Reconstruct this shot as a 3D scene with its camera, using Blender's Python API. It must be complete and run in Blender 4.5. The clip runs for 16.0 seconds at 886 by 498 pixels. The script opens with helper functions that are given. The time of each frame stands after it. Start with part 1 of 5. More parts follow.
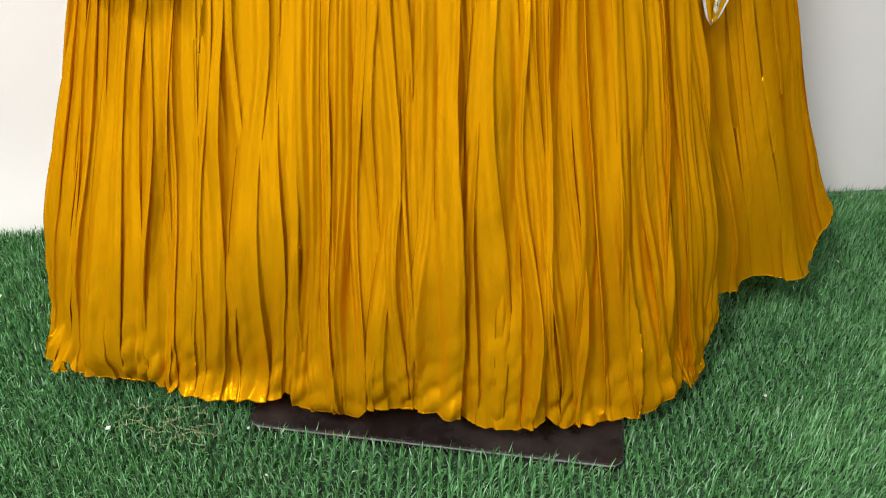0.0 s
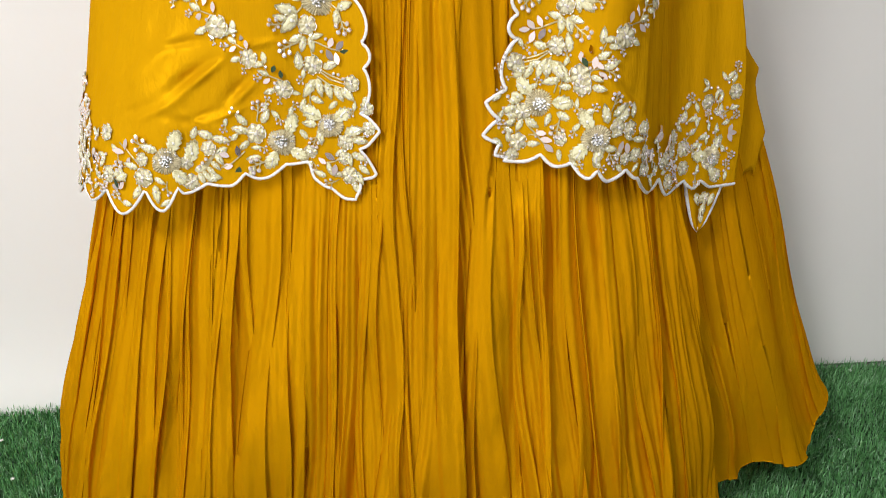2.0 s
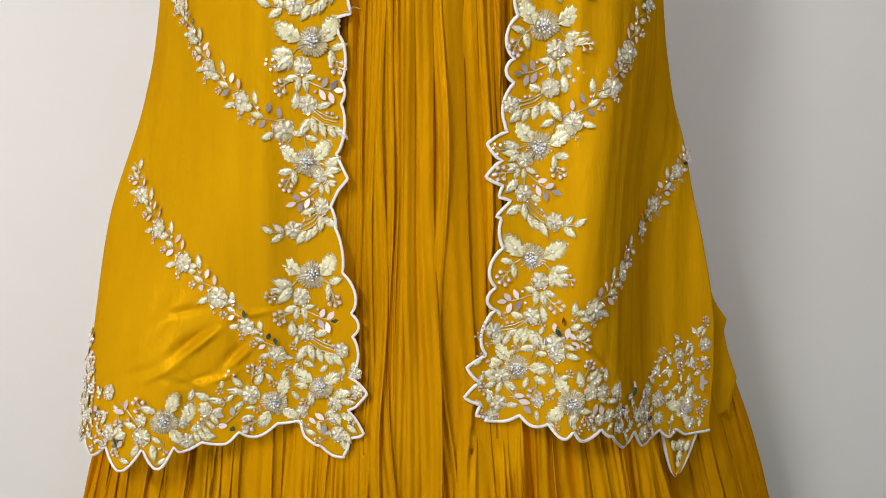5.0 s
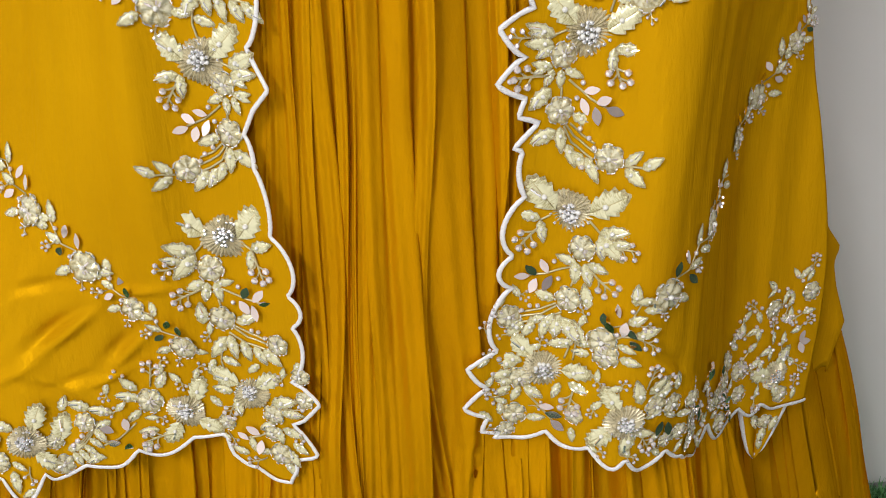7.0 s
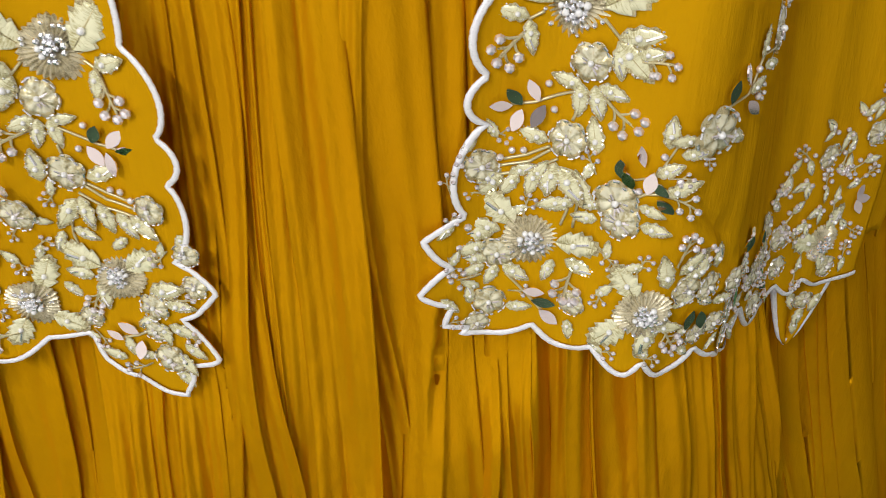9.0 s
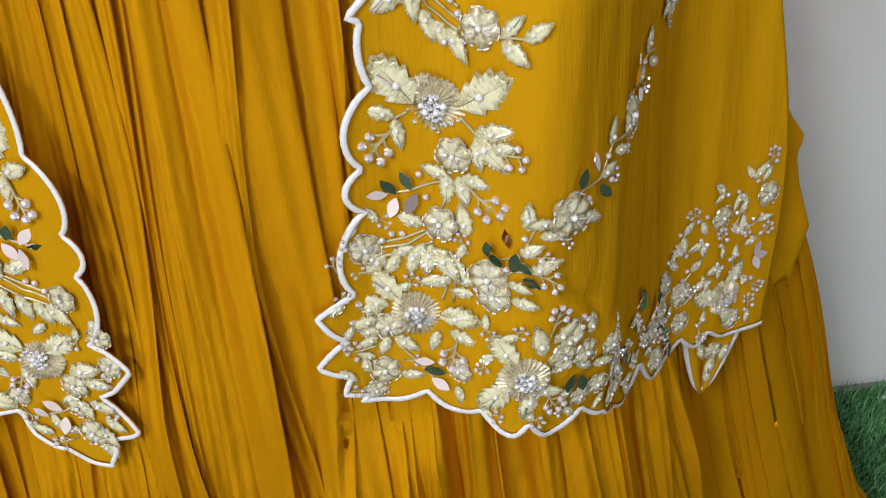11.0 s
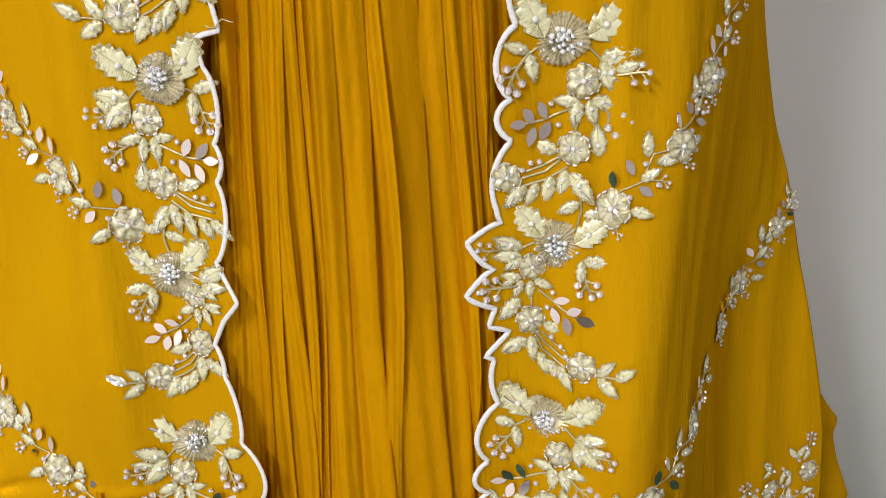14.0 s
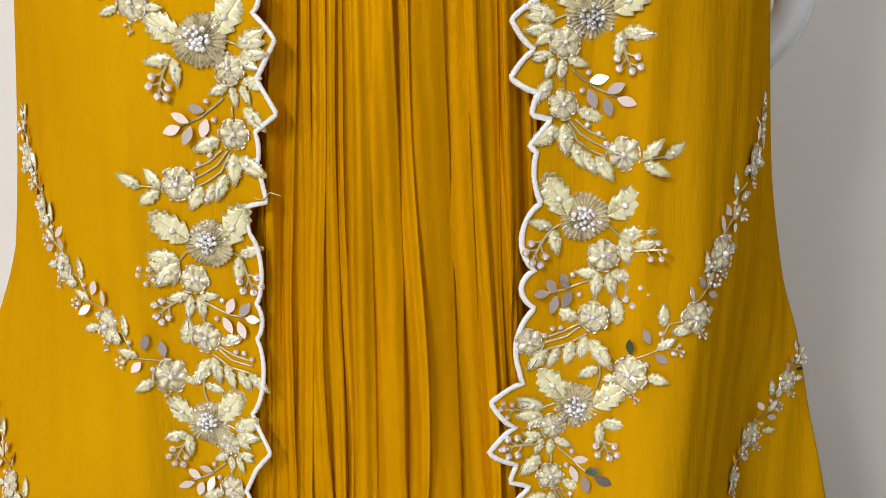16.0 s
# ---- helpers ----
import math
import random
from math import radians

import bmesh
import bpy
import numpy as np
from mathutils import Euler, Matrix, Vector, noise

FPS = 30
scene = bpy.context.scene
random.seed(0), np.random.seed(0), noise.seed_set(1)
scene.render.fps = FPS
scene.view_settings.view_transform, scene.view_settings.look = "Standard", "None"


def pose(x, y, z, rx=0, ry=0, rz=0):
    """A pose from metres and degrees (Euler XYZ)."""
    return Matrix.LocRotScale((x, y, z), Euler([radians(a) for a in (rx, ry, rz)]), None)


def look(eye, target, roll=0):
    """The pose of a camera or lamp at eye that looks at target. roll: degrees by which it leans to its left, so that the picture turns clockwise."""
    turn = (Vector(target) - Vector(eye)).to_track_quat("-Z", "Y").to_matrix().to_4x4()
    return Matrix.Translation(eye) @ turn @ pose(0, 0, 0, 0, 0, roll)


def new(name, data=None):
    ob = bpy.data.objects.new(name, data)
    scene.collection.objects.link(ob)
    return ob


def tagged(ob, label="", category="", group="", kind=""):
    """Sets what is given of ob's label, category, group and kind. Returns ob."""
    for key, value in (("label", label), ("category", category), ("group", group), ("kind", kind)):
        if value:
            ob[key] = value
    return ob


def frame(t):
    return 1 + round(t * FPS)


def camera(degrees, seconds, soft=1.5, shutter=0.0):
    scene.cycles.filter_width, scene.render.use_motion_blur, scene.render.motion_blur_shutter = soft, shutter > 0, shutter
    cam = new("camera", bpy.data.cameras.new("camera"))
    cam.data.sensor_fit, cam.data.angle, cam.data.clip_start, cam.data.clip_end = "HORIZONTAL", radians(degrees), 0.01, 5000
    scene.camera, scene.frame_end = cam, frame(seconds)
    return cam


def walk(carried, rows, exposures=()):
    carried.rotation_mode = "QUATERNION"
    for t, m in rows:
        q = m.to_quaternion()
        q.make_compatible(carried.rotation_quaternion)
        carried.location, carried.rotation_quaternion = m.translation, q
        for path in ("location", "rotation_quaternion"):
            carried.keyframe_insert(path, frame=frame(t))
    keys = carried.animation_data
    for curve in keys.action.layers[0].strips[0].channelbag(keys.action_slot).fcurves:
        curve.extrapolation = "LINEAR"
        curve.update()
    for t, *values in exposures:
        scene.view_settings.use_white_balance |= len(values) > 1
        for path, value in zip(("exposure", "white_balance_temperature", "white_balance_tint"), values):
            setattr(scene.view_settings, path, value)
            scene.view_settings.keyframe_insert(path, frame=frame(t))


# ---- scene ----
cam = camera(51.7, 16.0, soft=0.75, shutter=0.3)
PATH = [
    (0, (0.042, 0.085, 0.739), (-0.004, 1.787, -0.311), 0.6),
    (0.5, (0.044, 0.088, 0.765), (-0.01, 1.831, -0.214), 0.4),
    (1, (0.049, 0.089, 0.785), (-0.013, 1.861, -0.14), 0.3),
    (1.5, (0.052, 0.083, 0.802), (-0.012, 1.888, -0.057), 0.2),
    (2, (0.052, 0.079, 0.822), (-0.025, 1.914, 0.03), 0.0),
    (2.5, (0.054, 0.072, 0.845), (-0.03, 1.935, 0.123), 0.0),
    (3, (0.056, 0.053, 0.866), (-0.027, 1.943, 0.214), -0.0),
    (3.5, (0.058, 0.046, 0.879), (-0.024, 1.953, 0.284), 0.1),
    (4, (0.061, 0.04, 0.891), (-0.02, 1.966, 0.358), 0.1),
    (4.5, (0.068, 0.034, 0.911), (-0.014, 1.974, 0.432), 0.0),
    (5, (0.067, 0.057, 0.918), (-0.012, 2.007, 0.481), -0.0),
    (5.2, (0.067, 0.108, 0.915), (-0.016, 2.057, 0.471), -0.1),
    (7.3, (0.071, 0.428, 0.949), (-0.036, 2.174, -0.019), -0.9),
    (7.5, (0.052, 0.448, 0.937), (-0.023, 2.18, -0.06), -0.2),
    (8, (0.033, 0.487, 0.907), (-0.007, 2.177, -0.162), 0.4),
    (8.5, (0.05, 0.521, 0.882), (0.009, 2.168, -0.252), 0.6),
    (9, (0.073, 0.545, 0.853), (0.034, 2.17, -0.313), -0.2),
    (9.2, (0.078, 0.551, 0.849), (0.04, 2.174, -0.319), -0.6),
    (11.3, (0.132, 0.519, 0.898), (0.079, 2.209, -0.169), -2.3),
    (11.5, (0.133, 0.51, 0.906), (0.079, 2.219, -0.132), -2.3),
    (12, (0.128, 0.493, 0.927), (0.073, 2.241, -0.043), -1.8),
    (12.5, (0.121, 0.474, 0.949), (0.049, 2.259, 0.051), -1.6),
    (13, (0.114, 0.457, 0.968), (0.026, 2.27, 0.127), -1.7),
    (13.5, (0.105, 0.439, 0.99), (-0.038, 2.276, 0.211), -2.3),
    (14, (0.1, 0.431, 1.004), (-0.061, 2.289, 0.282), -2.0),
    (14.5, (0.1, 0.426, 1.017), (-0.07, 2.306, 0.354), -1.9),
    (15, (0.098, 0.42, 1.028), (-0.075, 2.321, 0.432), -1.3),
    (15.5, (0.097, 0.416, 1.038), (-0.086, 2.328, 0.48), -1.1),
    (16, (0.093, 0.412, 1.048), (-0.091, 2.334, 0.527), -0.8),
]
EXPOSURE = [(0, 0.4, 6500, 10), (1, 0.31, 6500, 10), (2.5, 0.1, 6500, 10), (4, -0.1, 6500, 10), (5, -0.12, 6500, 10), (9, -0.16, 6400, 10), (11.3, -0.12, 6050, 10), (12.5, -0.1, 6100, 10), (14.0, -0.12, 6500, 10), (16, -0.12, 6600, 10)]
walk(cam, [(t, look(eye, target, roll)) for t, eye, target, roll in PATH], EXPOSURE)

# ---- world, lamps ----
world = bpy.data.worlds.new("world")
scene.world = world
world.use_nodes = True
world.node_tree.nodes["Background"].inputs[0].default_value = (0.9, 0.95, 1.0, 1)
world.node_tree.nodes["Background"].inputs[1].default_value = 0.05


def ceiling_lamp(x, y, z, sx, sy, watts, colour):
    data = bpy.data.lights.new("ceiling_panel_light", "AREA")
    data.shape, data.size, data.size_y, data.energy, data.color = "RECTANGLE", sx, sy, watts, colour
    ob = new("ceiling_panel_light", data)
    ob.matrix_world = look((x, y, z), (x + 0.001, y, 0))
    return ob


ceiling_lamp(-1.12, -1.5, 2.66, 1.2, 0.16, 108, (1.0, 0.985, 0.965))
ceiling_lamp(0.3, -1.5, 2.66, 1.2, 0.16, 29, (1.0, 0.985, 0.965))


# ---- materials ----
def mat(name, colour=(0.5, 0.5, 0.5), rough=0.6, metal=0.0, spec=0.5):
    m = bpy.data.materials.new(name)
    m.use_nodes = True
    b = m.node_tree.nodes["Principled BSDF"]
    b.inputs["Base Color"].default_value = (*colour, 1)
    b.inputs["Roughness"].default_value = rough
    b.inputs["Metallic"].default_value = metal
    b.inputs["Specular IOR Level"].default_value = spec
    return m, m.node_tree.nodes, m.node_tree.links, b


def ramp(nodes, links, source, stops):
    r = nodes.new("ShaderNodeValToRGB")
    while len(r.color_ramp.elements) < len(stops):
        r.color_ramp.elements.new(0.5)
    for e, (p, c) in zip(r.color_ramp.elements, stops):
        e.position, e.color = p, (*c, 1)
    links.new(source, r.inputs[0])
    return r.outputs[0]


def noise_tex(nodes, links, scale, detail=3.0, rough=0.5, stretch=None, coord="Object"):
    tc = nodes.new("ShaderNodeTexCoord")
    n = nodes.new("ShaderNodeTexNoise")
    n.inputs["Scale"].default_value, n.inputs["Detail"].default_value, n.inputs["Roughness"].default_value = scale, detail, rough
    if stretch:
        mp = nodes.new("ShaderNodeMapping")
        mp.inputs["Scale"].default_value = stretch
        links.new(tc.outputs[coord], mp.inputs[0])
        links.new(mp.outputs[0], n.inputs["Vector"])
    else:
        links.new(tc.outputs[coord], n.inputs["Vector"])
    return n.outputs[0]


def bump(nodes, links, b, source, strength, distance, before=None):
    bp = nodes.new("ShaderNodeBump")
    bp.inputs["Strength"].default_value, bp.inputs["Distance"].default_value = strength, distance
    links.new(source, bp.inputs["Height"])
    if before:
        links.new(before, bp.inputs["Normal"])
    links.new(bp.outputs[0], b.inputs["Normal"])
    return bp.outputs[0]


def fabric(name, low, high, rough, crinkle, satin):
    m, nodes, links, b = mat(name, high, rough, 0, 0.0)
    broad = noise_tex(nodes, links, 6.0, 4.0)
    links.new(ramp(nodes, links, broad, [(0.3, low), (0.7, high)]), b.inputs["Base Color"])
    b.inputs["Metallic"].default_value = satin
    b.inputs["Specular Tint"].default_value = (1.0, 0.56, 0.05, 1)
    first = bump(nodes, links, b, noise_tex(nodes, links, 38, 5, 0.6, (1.0, 1.0, 0.3)), crinkle, 0.006 if satin > 0.2 else 0.004)
    if crinkle < 0.4 and satin > 0.2:
        first = bump(nodes, links, b, noise_tex(nodes, links, 85, 3, 0.55, (1.0, 1.0, 0.5)), 0.4, 0.003, first)
    if satin < 0.2:
        # fine upright crinkles of the sheer cloth
        first = bump(nodes, links, b, noise_tex(nodes, links, 150, 3, 0.6, (1.0, 1.0, 0.07)), 0.5, 0.0018, first)
    weave = noise_tex(nodes, links, 1400, 1, 0.5)
    normal = bump(nodes, links, b, weave, 0.25, 0.0004, first)
    # thin cloth lets some light through, which comes out deeper in colour
    thin = nodes.new("ShaderNodeBsdfTranslucent")
    thin.inputs["Color"].default_value = (high[0], high[1] * 0.85, high[2], 1)
    links.new(normal, thin.inputs["Normal"])
    mix = nodes.new("ShaderNodeMixShader")
    mix.inputs[0].default_value = 0.16
    links.new(b.outputs[0], mix.inputs[1])
    links.new(thin.outputs[0], mix.inputs[2])
    links.new(mix.outputs[0], nodes["Material Output"].inputs[0])
    return m


CREPE = fabric("mustard pleated crepe", (0.63, 0.285, 0.002), (0.72, 0.341, 0.002), 0.26, 0.39, 0.36)
GEORGETTE = fabric("mustard georgette", (0.615, 0.310, 0.003), (0.685, 0.360, 0.003), 0.40, 0.5, 0.17)
LINING = fabric("mustard back cloth", (0.58, 0.285, 0.003), (0.65, 0.33, 0.003), 0.5, 0.2, 0.15)


def threads(name, low, high, rough, stretch, metal=0.0, relief=0.5):
    m, nodes, links, b = mat(name, high, rough, metal)
    n = noise_tex(nodes, links, 1.0, 3, 0.6, stretch)
    sheen = noise_tex(nodes, links, 2.6, 2, 0.5)
    both = nodes.new("ShaderNodeMath")
    both.operation = "MULTIPLY_ADD"
    links.new(sheen, both.inputs[0])
    both.inputs[1].default_value = 0.9
    links.new(n, both.inputs[2])
    links.new(ramp(nodes, links, both.outputs[0], [(0.72, low), (1.08, high)]), b.inputs["Base Color"])
    bump(nodes, links, b, n, relief, 0.0003)
    return m


IVORY = threads("ivory silk thread", (0.40, 0.345, 0.14), (0.79, 0.76, 0.50), 0.2, (34, 7, 3), 0.14)
OLIVE = threads("antique gold thread", (0.24, 0.18, 0.07), (0.58, 0.50, 0.28), 0.3, (30, 30, 30), 0.4)
FRILL = threads("pewter gold frill", (0.30, 0.25, 0.14), (0.72, 0.65, 0.46), 0.28, (16, 16, 16), 0.4)
CORD = threads("white silver cord", (0.54, 0.53, 0.54), (0.84, 0.83, 0.85), 0.28, (700, 700, 1600), 0.1, 0.7)
PEARL = mat("white pearl", (0.88, 0.87, 0.85), 0.1, 0.1, 0.9)[0]
SILVER = mat("silver bead", (0.95, 0.95, 0.98), 0.1, 0.8, 1.0)[0]
CRYSTAL = mat("pink crystal", (0.93, 0.86, 0.87), 0.05, 0.65, 1.0)[0]
MIRROR = mat("rose mirror", (0.90, 0.78, 0.75), 0.06, 1.0)[0]
SEQUIN = threads("clear gold sequin", (0.60, 0.52, 0.27), (0.96, 0.92, 0.68), 0.10, (5, 5, 5), 0.3, 0.3)
SEQUIN.node_tree.nodes["Principled BSDF"].inputs["Alpha"].default_value = 0.72

WALLPAINT, nodes, links, b = mat("white wall paint", (0.78, 0.77, 0.77), 0.55, 0, 0.3)
n = noise_tex(nodes, links, 1.6, 5)
links.new(ramp(nodes, links, n, [(0.3, (0.815, 0.81, 0.81)), (0.7, (0.865, 0.86, 0.862))]), b.inputs["Base Color"])
bump(nodes, links, b, noise_tex(nodes, links, 90, 3), 0.08, 0.002)

TURFBASE, nodes, links, b = mat("turf backing", (0.02, 0.05, 0.025), 0.9)
links.new(ramp(nodes, links, noise_tex(nodes, links, 60, 4), [(0.35, (0.012, 0.035, 0.015)), (0.7, (0.04, 0.11, 0.045))]), b.inputs["Base Color"])

BLADE, nodes, links, b = mat("artificial grass", (0.05, 0.16, 0.06), 0.42, 0, 0.5)
geo = nodes.new("ShaderNodeNewGeometry")
c = ramp(nodes, links, geo.outputs["Random Per Island"], [(0.0, (0.065, 0.20, 0.06)), (0.35, (0.13, 0.375, 0.125)), (0.7, (0.21, 0.50, 0.20)), (0.95, (0.32, 0.60, 0.33)), (1.0, (0.48, 0.68, 0.50))])
links.new(c, b.inputs["Base Color"])

STRAW = mat("dry thatch", (0.30, 0.33, 0.17), 0.7)[0]
FLECK = mat("white paper fleck", (0.8, 0.8, 0.78), 0.6)[0]

PLATE, nodes, links, b = mat("dark smoked acrylic", (0.02, 0.014, 0.013), 0.16, 0, 0.5)
links.new(ramp(nodes, links, noise_tex(nodes, links, 14, 5, 0.65), [(0.4, (0.012, 0.009, 0.009)), (0.75, (0.055, 0.045, 0.042))]), b.inputs["Base Color"])
links.new(ramp(nodes, links, noise_tex(nodes, links, 25, 4), [(0.3, (0.1,) * 3), (0.8, (0.4,) * 3)]), b.inputs["Roughness"])
STEEL = mat("polished edge", (0.75, 0.76, 0.78), 0.25, 0.6)[0]
GLOSS = mat("glossy white fibreglass", (0.82, 0.88, 0.97), 0.1, 0, 0.6)[0]
CEIL, nodes, links, b = mat("ceiling paint", (0.75, 0.75, 0.74), 0.8)
bump(nodes, links, b, noise_tex(nodes, links, 120, 3), 0.1, 0.002)
FLOORTILE, nodes, links, b = mat("pale floor", (0.55, 0.53, 0.51), 0.35)
links.new(ramp(nodes, links, noise_tex(nodes, links, 3, 4), [(0.3, (0.50, 0.485, 0.47)), (0.7, (0.60, 0.585, 0.57))]), b.inputs["Base Color"])
# for the unseen front wall: dark so that mirrors and beads reflect darker
UNSEENFRONT, nodes, links, b = mat("dark unseen front wall", (0.18, 0.17, 0.17), 0.7)
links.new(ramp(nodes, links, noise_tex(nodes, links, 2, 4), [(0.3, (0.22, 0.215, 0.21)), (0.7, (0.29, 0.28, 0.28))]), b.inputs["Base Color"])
# for the unseen right wall: grey, to hold down bounce on the cloth
UNSEENSIDE, nodes, links, b = mat("grey unseen side wall", (0.32, 0.31, 0.30), 0.7)
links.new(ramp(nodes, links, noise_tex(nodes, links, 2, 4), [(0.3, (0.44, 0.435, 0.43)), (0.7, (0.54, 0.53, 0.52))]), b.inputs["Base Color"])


# ---- mesh helpers ----
def mesh_of(name, verts, faces, mats, index=None, smooth=True):
    me = bpy.data.meshes.new(name)
    me.from_pydata([tuple(map(float, v)) for v in verts], [], [tuple(map(int, f)) for f in faces])
    for m in mats:
        me.materials.append(m)
    if index is not None:
        me.polygons.foreach_set("material_index", np.asarray(index, dtype=np.int32))
    me.polygons.foreach_set("use_smooth", np.full(len(me.polygons), smooth))
    me.update()
    return me


def put(name, me, parent=None, m=None, label=""):
    ob = new(name, me)
    if parent:
        ob.parent = parent
    if m is not None:
        ob.matrix_basis = m
    if label:
        tagged(ob, label)
    return ob


def grid_faces(rows, cols, closed=False):
    n = cols if closed else cols - 1
    r, c = np.meshgrid(np.arange(rows - 1), np.arange(n), indexing="ij")
    c2 = (c + 1) % cols
    return np.stack([r * cols + c, r * cols + c2, (r + 1) * cols + c2, (r + 1) * cols + c], -1).reshape(-1, 4)


class Build:
    """Collects verts and faces of several materials into one mesh."""

    def __init__(self):
        self.v, self.f, self.i = [], [], []

    def add(self, verts, faces, index=0):
        k = len(self.v)
        self.v += [tuple(v) for v in verts]
        self.f += [tuple(k + j for j in f) for f in faces]
        self.i += [index] * len(faces)

    def ball(self, p, r, index=0, seg=7, rings=4, squash=1.0):
        vs = [(p[0], p[1], p[2] + r * squash)]
        for a in range(1, rings):
            th = math.pi * a / rings
            for s in range(seg):
                ph = 2 * math.pi * s / seg
                vs.append((p[0] + r * math.sin(th) * math.cos(ph), p[1] + r * math.sin(th) * math.sin(ph), p[2] + r * squash * math.cos(th)))
        vs.append((p[0], p[1], p[2] - r * squash))
        fs = [(0, 1 + s, 1 + (s + 1) % seg) for s in range(seg)]
        for a in range(rings - 2):
            for s in range(seg):
                q, w = 1 + a * seg, 1 + (a + 1) * seg
                fs.append((q + s, w + s, w + (s + 1) % seg, q + (s + 1) % seg))
        q, last = 1 + (rings - 2) * seg, len(vs) - 1
        fs += [(last, q + (s + 1) % seg, q + s) for s in range(seg)]
        self.add(vs, fs, index)

    def tube(self, pts, r, index=0, seg=5, flat=1.0, taper=1.0):
        pts = [Vector(p) for p in pts]
        vs, fs = [], []
        for k, p in enumerate(pts):
            d = (pts[min(k + 1, len(pts) - 1)] - pts[max(k - 1, 0)]).normalized()
            side = d.cross(Vector((0, 0, 1)))
            side = side.normalized() if side.length > 1e-6 else Vector((1, 0, 0))
            up = side.cross(d).normalized()
            rr = r * (1 + (taper - 1) * k / max(1, len(pts) - 1))
            for s in range(seg):
                a = 2 * math.pi * s / seg
                vs.append(p + side * math.cos(a) * rr + up * math.sin(a) * rr * flat)
        for k in range(len(pts) - 1):
            for s in range(seg):
                fs.append((k * seg + s, k * seg + (s + 1) % seg, (k + 1) * seg + (s + 1) % seg, (k + 1) * seg + s))
        fs.append(tuple(range(seg))[::-1])
        fs.append(tuple((len(pts) - 1) * seg + s for s in range(seg)))
        self.add(vs, fs, index)

    def dome_leaf(self, length, width, height, z0, teeth, index, tooth=0.18, x0=0.0):
        """An almond along +x with a raised midrib and a toothed rim."""
        n = 9 if not teeth else 4 * teeth + 1
        vs, fs = [], []
        for k in range(n):
            t = k / (n - 1)
            w = width * 0.5 * math.sin(math.pi * min(1, t ** 0.8)) ** 0.75
            if teeth and 0 < k < n - 1:
                w *= 1 + tooth * (1 if k % 4 == 3 else -1 if k % 4 == 1 else 0)
            h = height * math.sin(math.pi * (0.12 + 0.8 * t))
            x = x0 + t * length
            vs += [(x, -w, z0), (x, -w * 0.5, z0 + h), (x, 0, z0 + h * 0.72), (x, w * 0.5, z0 + h), (x, w, z0)]
        for k in range(n - 1):
            for s in range(4):
                a = k * 5 + s
                fs.append((a, a + 5, a + 6, a + 1))
        self.add(vs, fs, index)

    def mesh(self, name, mats, smooth=True, facet=()):
        """facet: the material numbers whose faces stay flat."""
        me = mesh_of(name, self.v, self.f, mats, self.i, smooth)
        if facet:
            me.polygons.foreach_set("use_smooth", np.array([i not in facet for i in self.i]))
        return me


def smooth01(t):
    t = np.clip(t, 0, 1)
    return t * t * (3 - 2 * t)


def wave_noise(seed, terms, lo, hi):
    """A smooth 2D noise as a sum of sines; returns a function of two arrays."""
    g = np.random.default_rng(seed)
    k = g.uniform(lo, hi, (terms, 2)) * g.choice([-1, 1], (terms, 2))
    ph = g.uniform(0, 6.283, terms)

    def f(x, y):
        return sum(np.sin(a * x + b_ * y + p) for (a, b_), p in zip(k, ph)) / math.sqrt(terms)
    return f


# ---- room ----
WALL_A, WALL_B = Vector((-2.6, 1.07, 0)), Vector((2.6, 1.755, 0))
along = (WALL_B - WALL_A).normalized()
into = Vector((-along.y, along.x, 0))


def slab(name, corners, z0, z1, material, label, category):
    bm = bmesh.new()
    lo = [bm.verts.new((x, y, z0)) for x, y in corners]
    hi = [bm.verts.new((x, y, z1)) for x, y in corners]
    bm.faces.new(lo[::-1])
    bm.faces.new(hi)
    for k in range(len(corners)):
        j = (k + 1) % len(corners)
        bm.faces.new((lo[k], lo[j], hi[j], hi[k]))
    bmesh.ops.recalc_face_normals(bm, faces=bm.faces)
    me = bpy.data.meshes.new(name)
    bm.to_mesh(me)
    me.materials.append(material)
    return tagged(new(name, me), label, category, kind="structure")


def back_wall():
    # a smooth white wall whose foot sweeps forward a little towards one end
    rows, cols = 60, 60
    vs = []
    for side in (0, 1):
        for r in range(rows):
            z = 2.7 * (r / (rows - 1)) ** 1.8
            for c_ in range(cols):
                t = c_ / (cols - 1)
                p = WALL_A.lerp(WALL_B, t)
                sweep = 0.035 * float(smooth01((0.62 - t) / 0.25)) * math.exp(-(z / 0.09) ** 1.5)
                ripple = 0.0025 * math.sin(t * 31 + 0.6 * z) * math.exp(-z)
                p = p + into * (0.1 if side else -sweep + ripple)
                vs.append((p.x, p.y, z))
    f = grid_faces(rows, cols)
    n_ = rows * cols
    g = f[:, ::-1] + n_
    me = mesh_of("wall_back", vs, list(map(tuple, f)) + list(map(tuple, g)), [WALLPAINT])
    return tagged(new("wall_back", me), "plain white painted wall behind the dress", "wall", kind="structure")


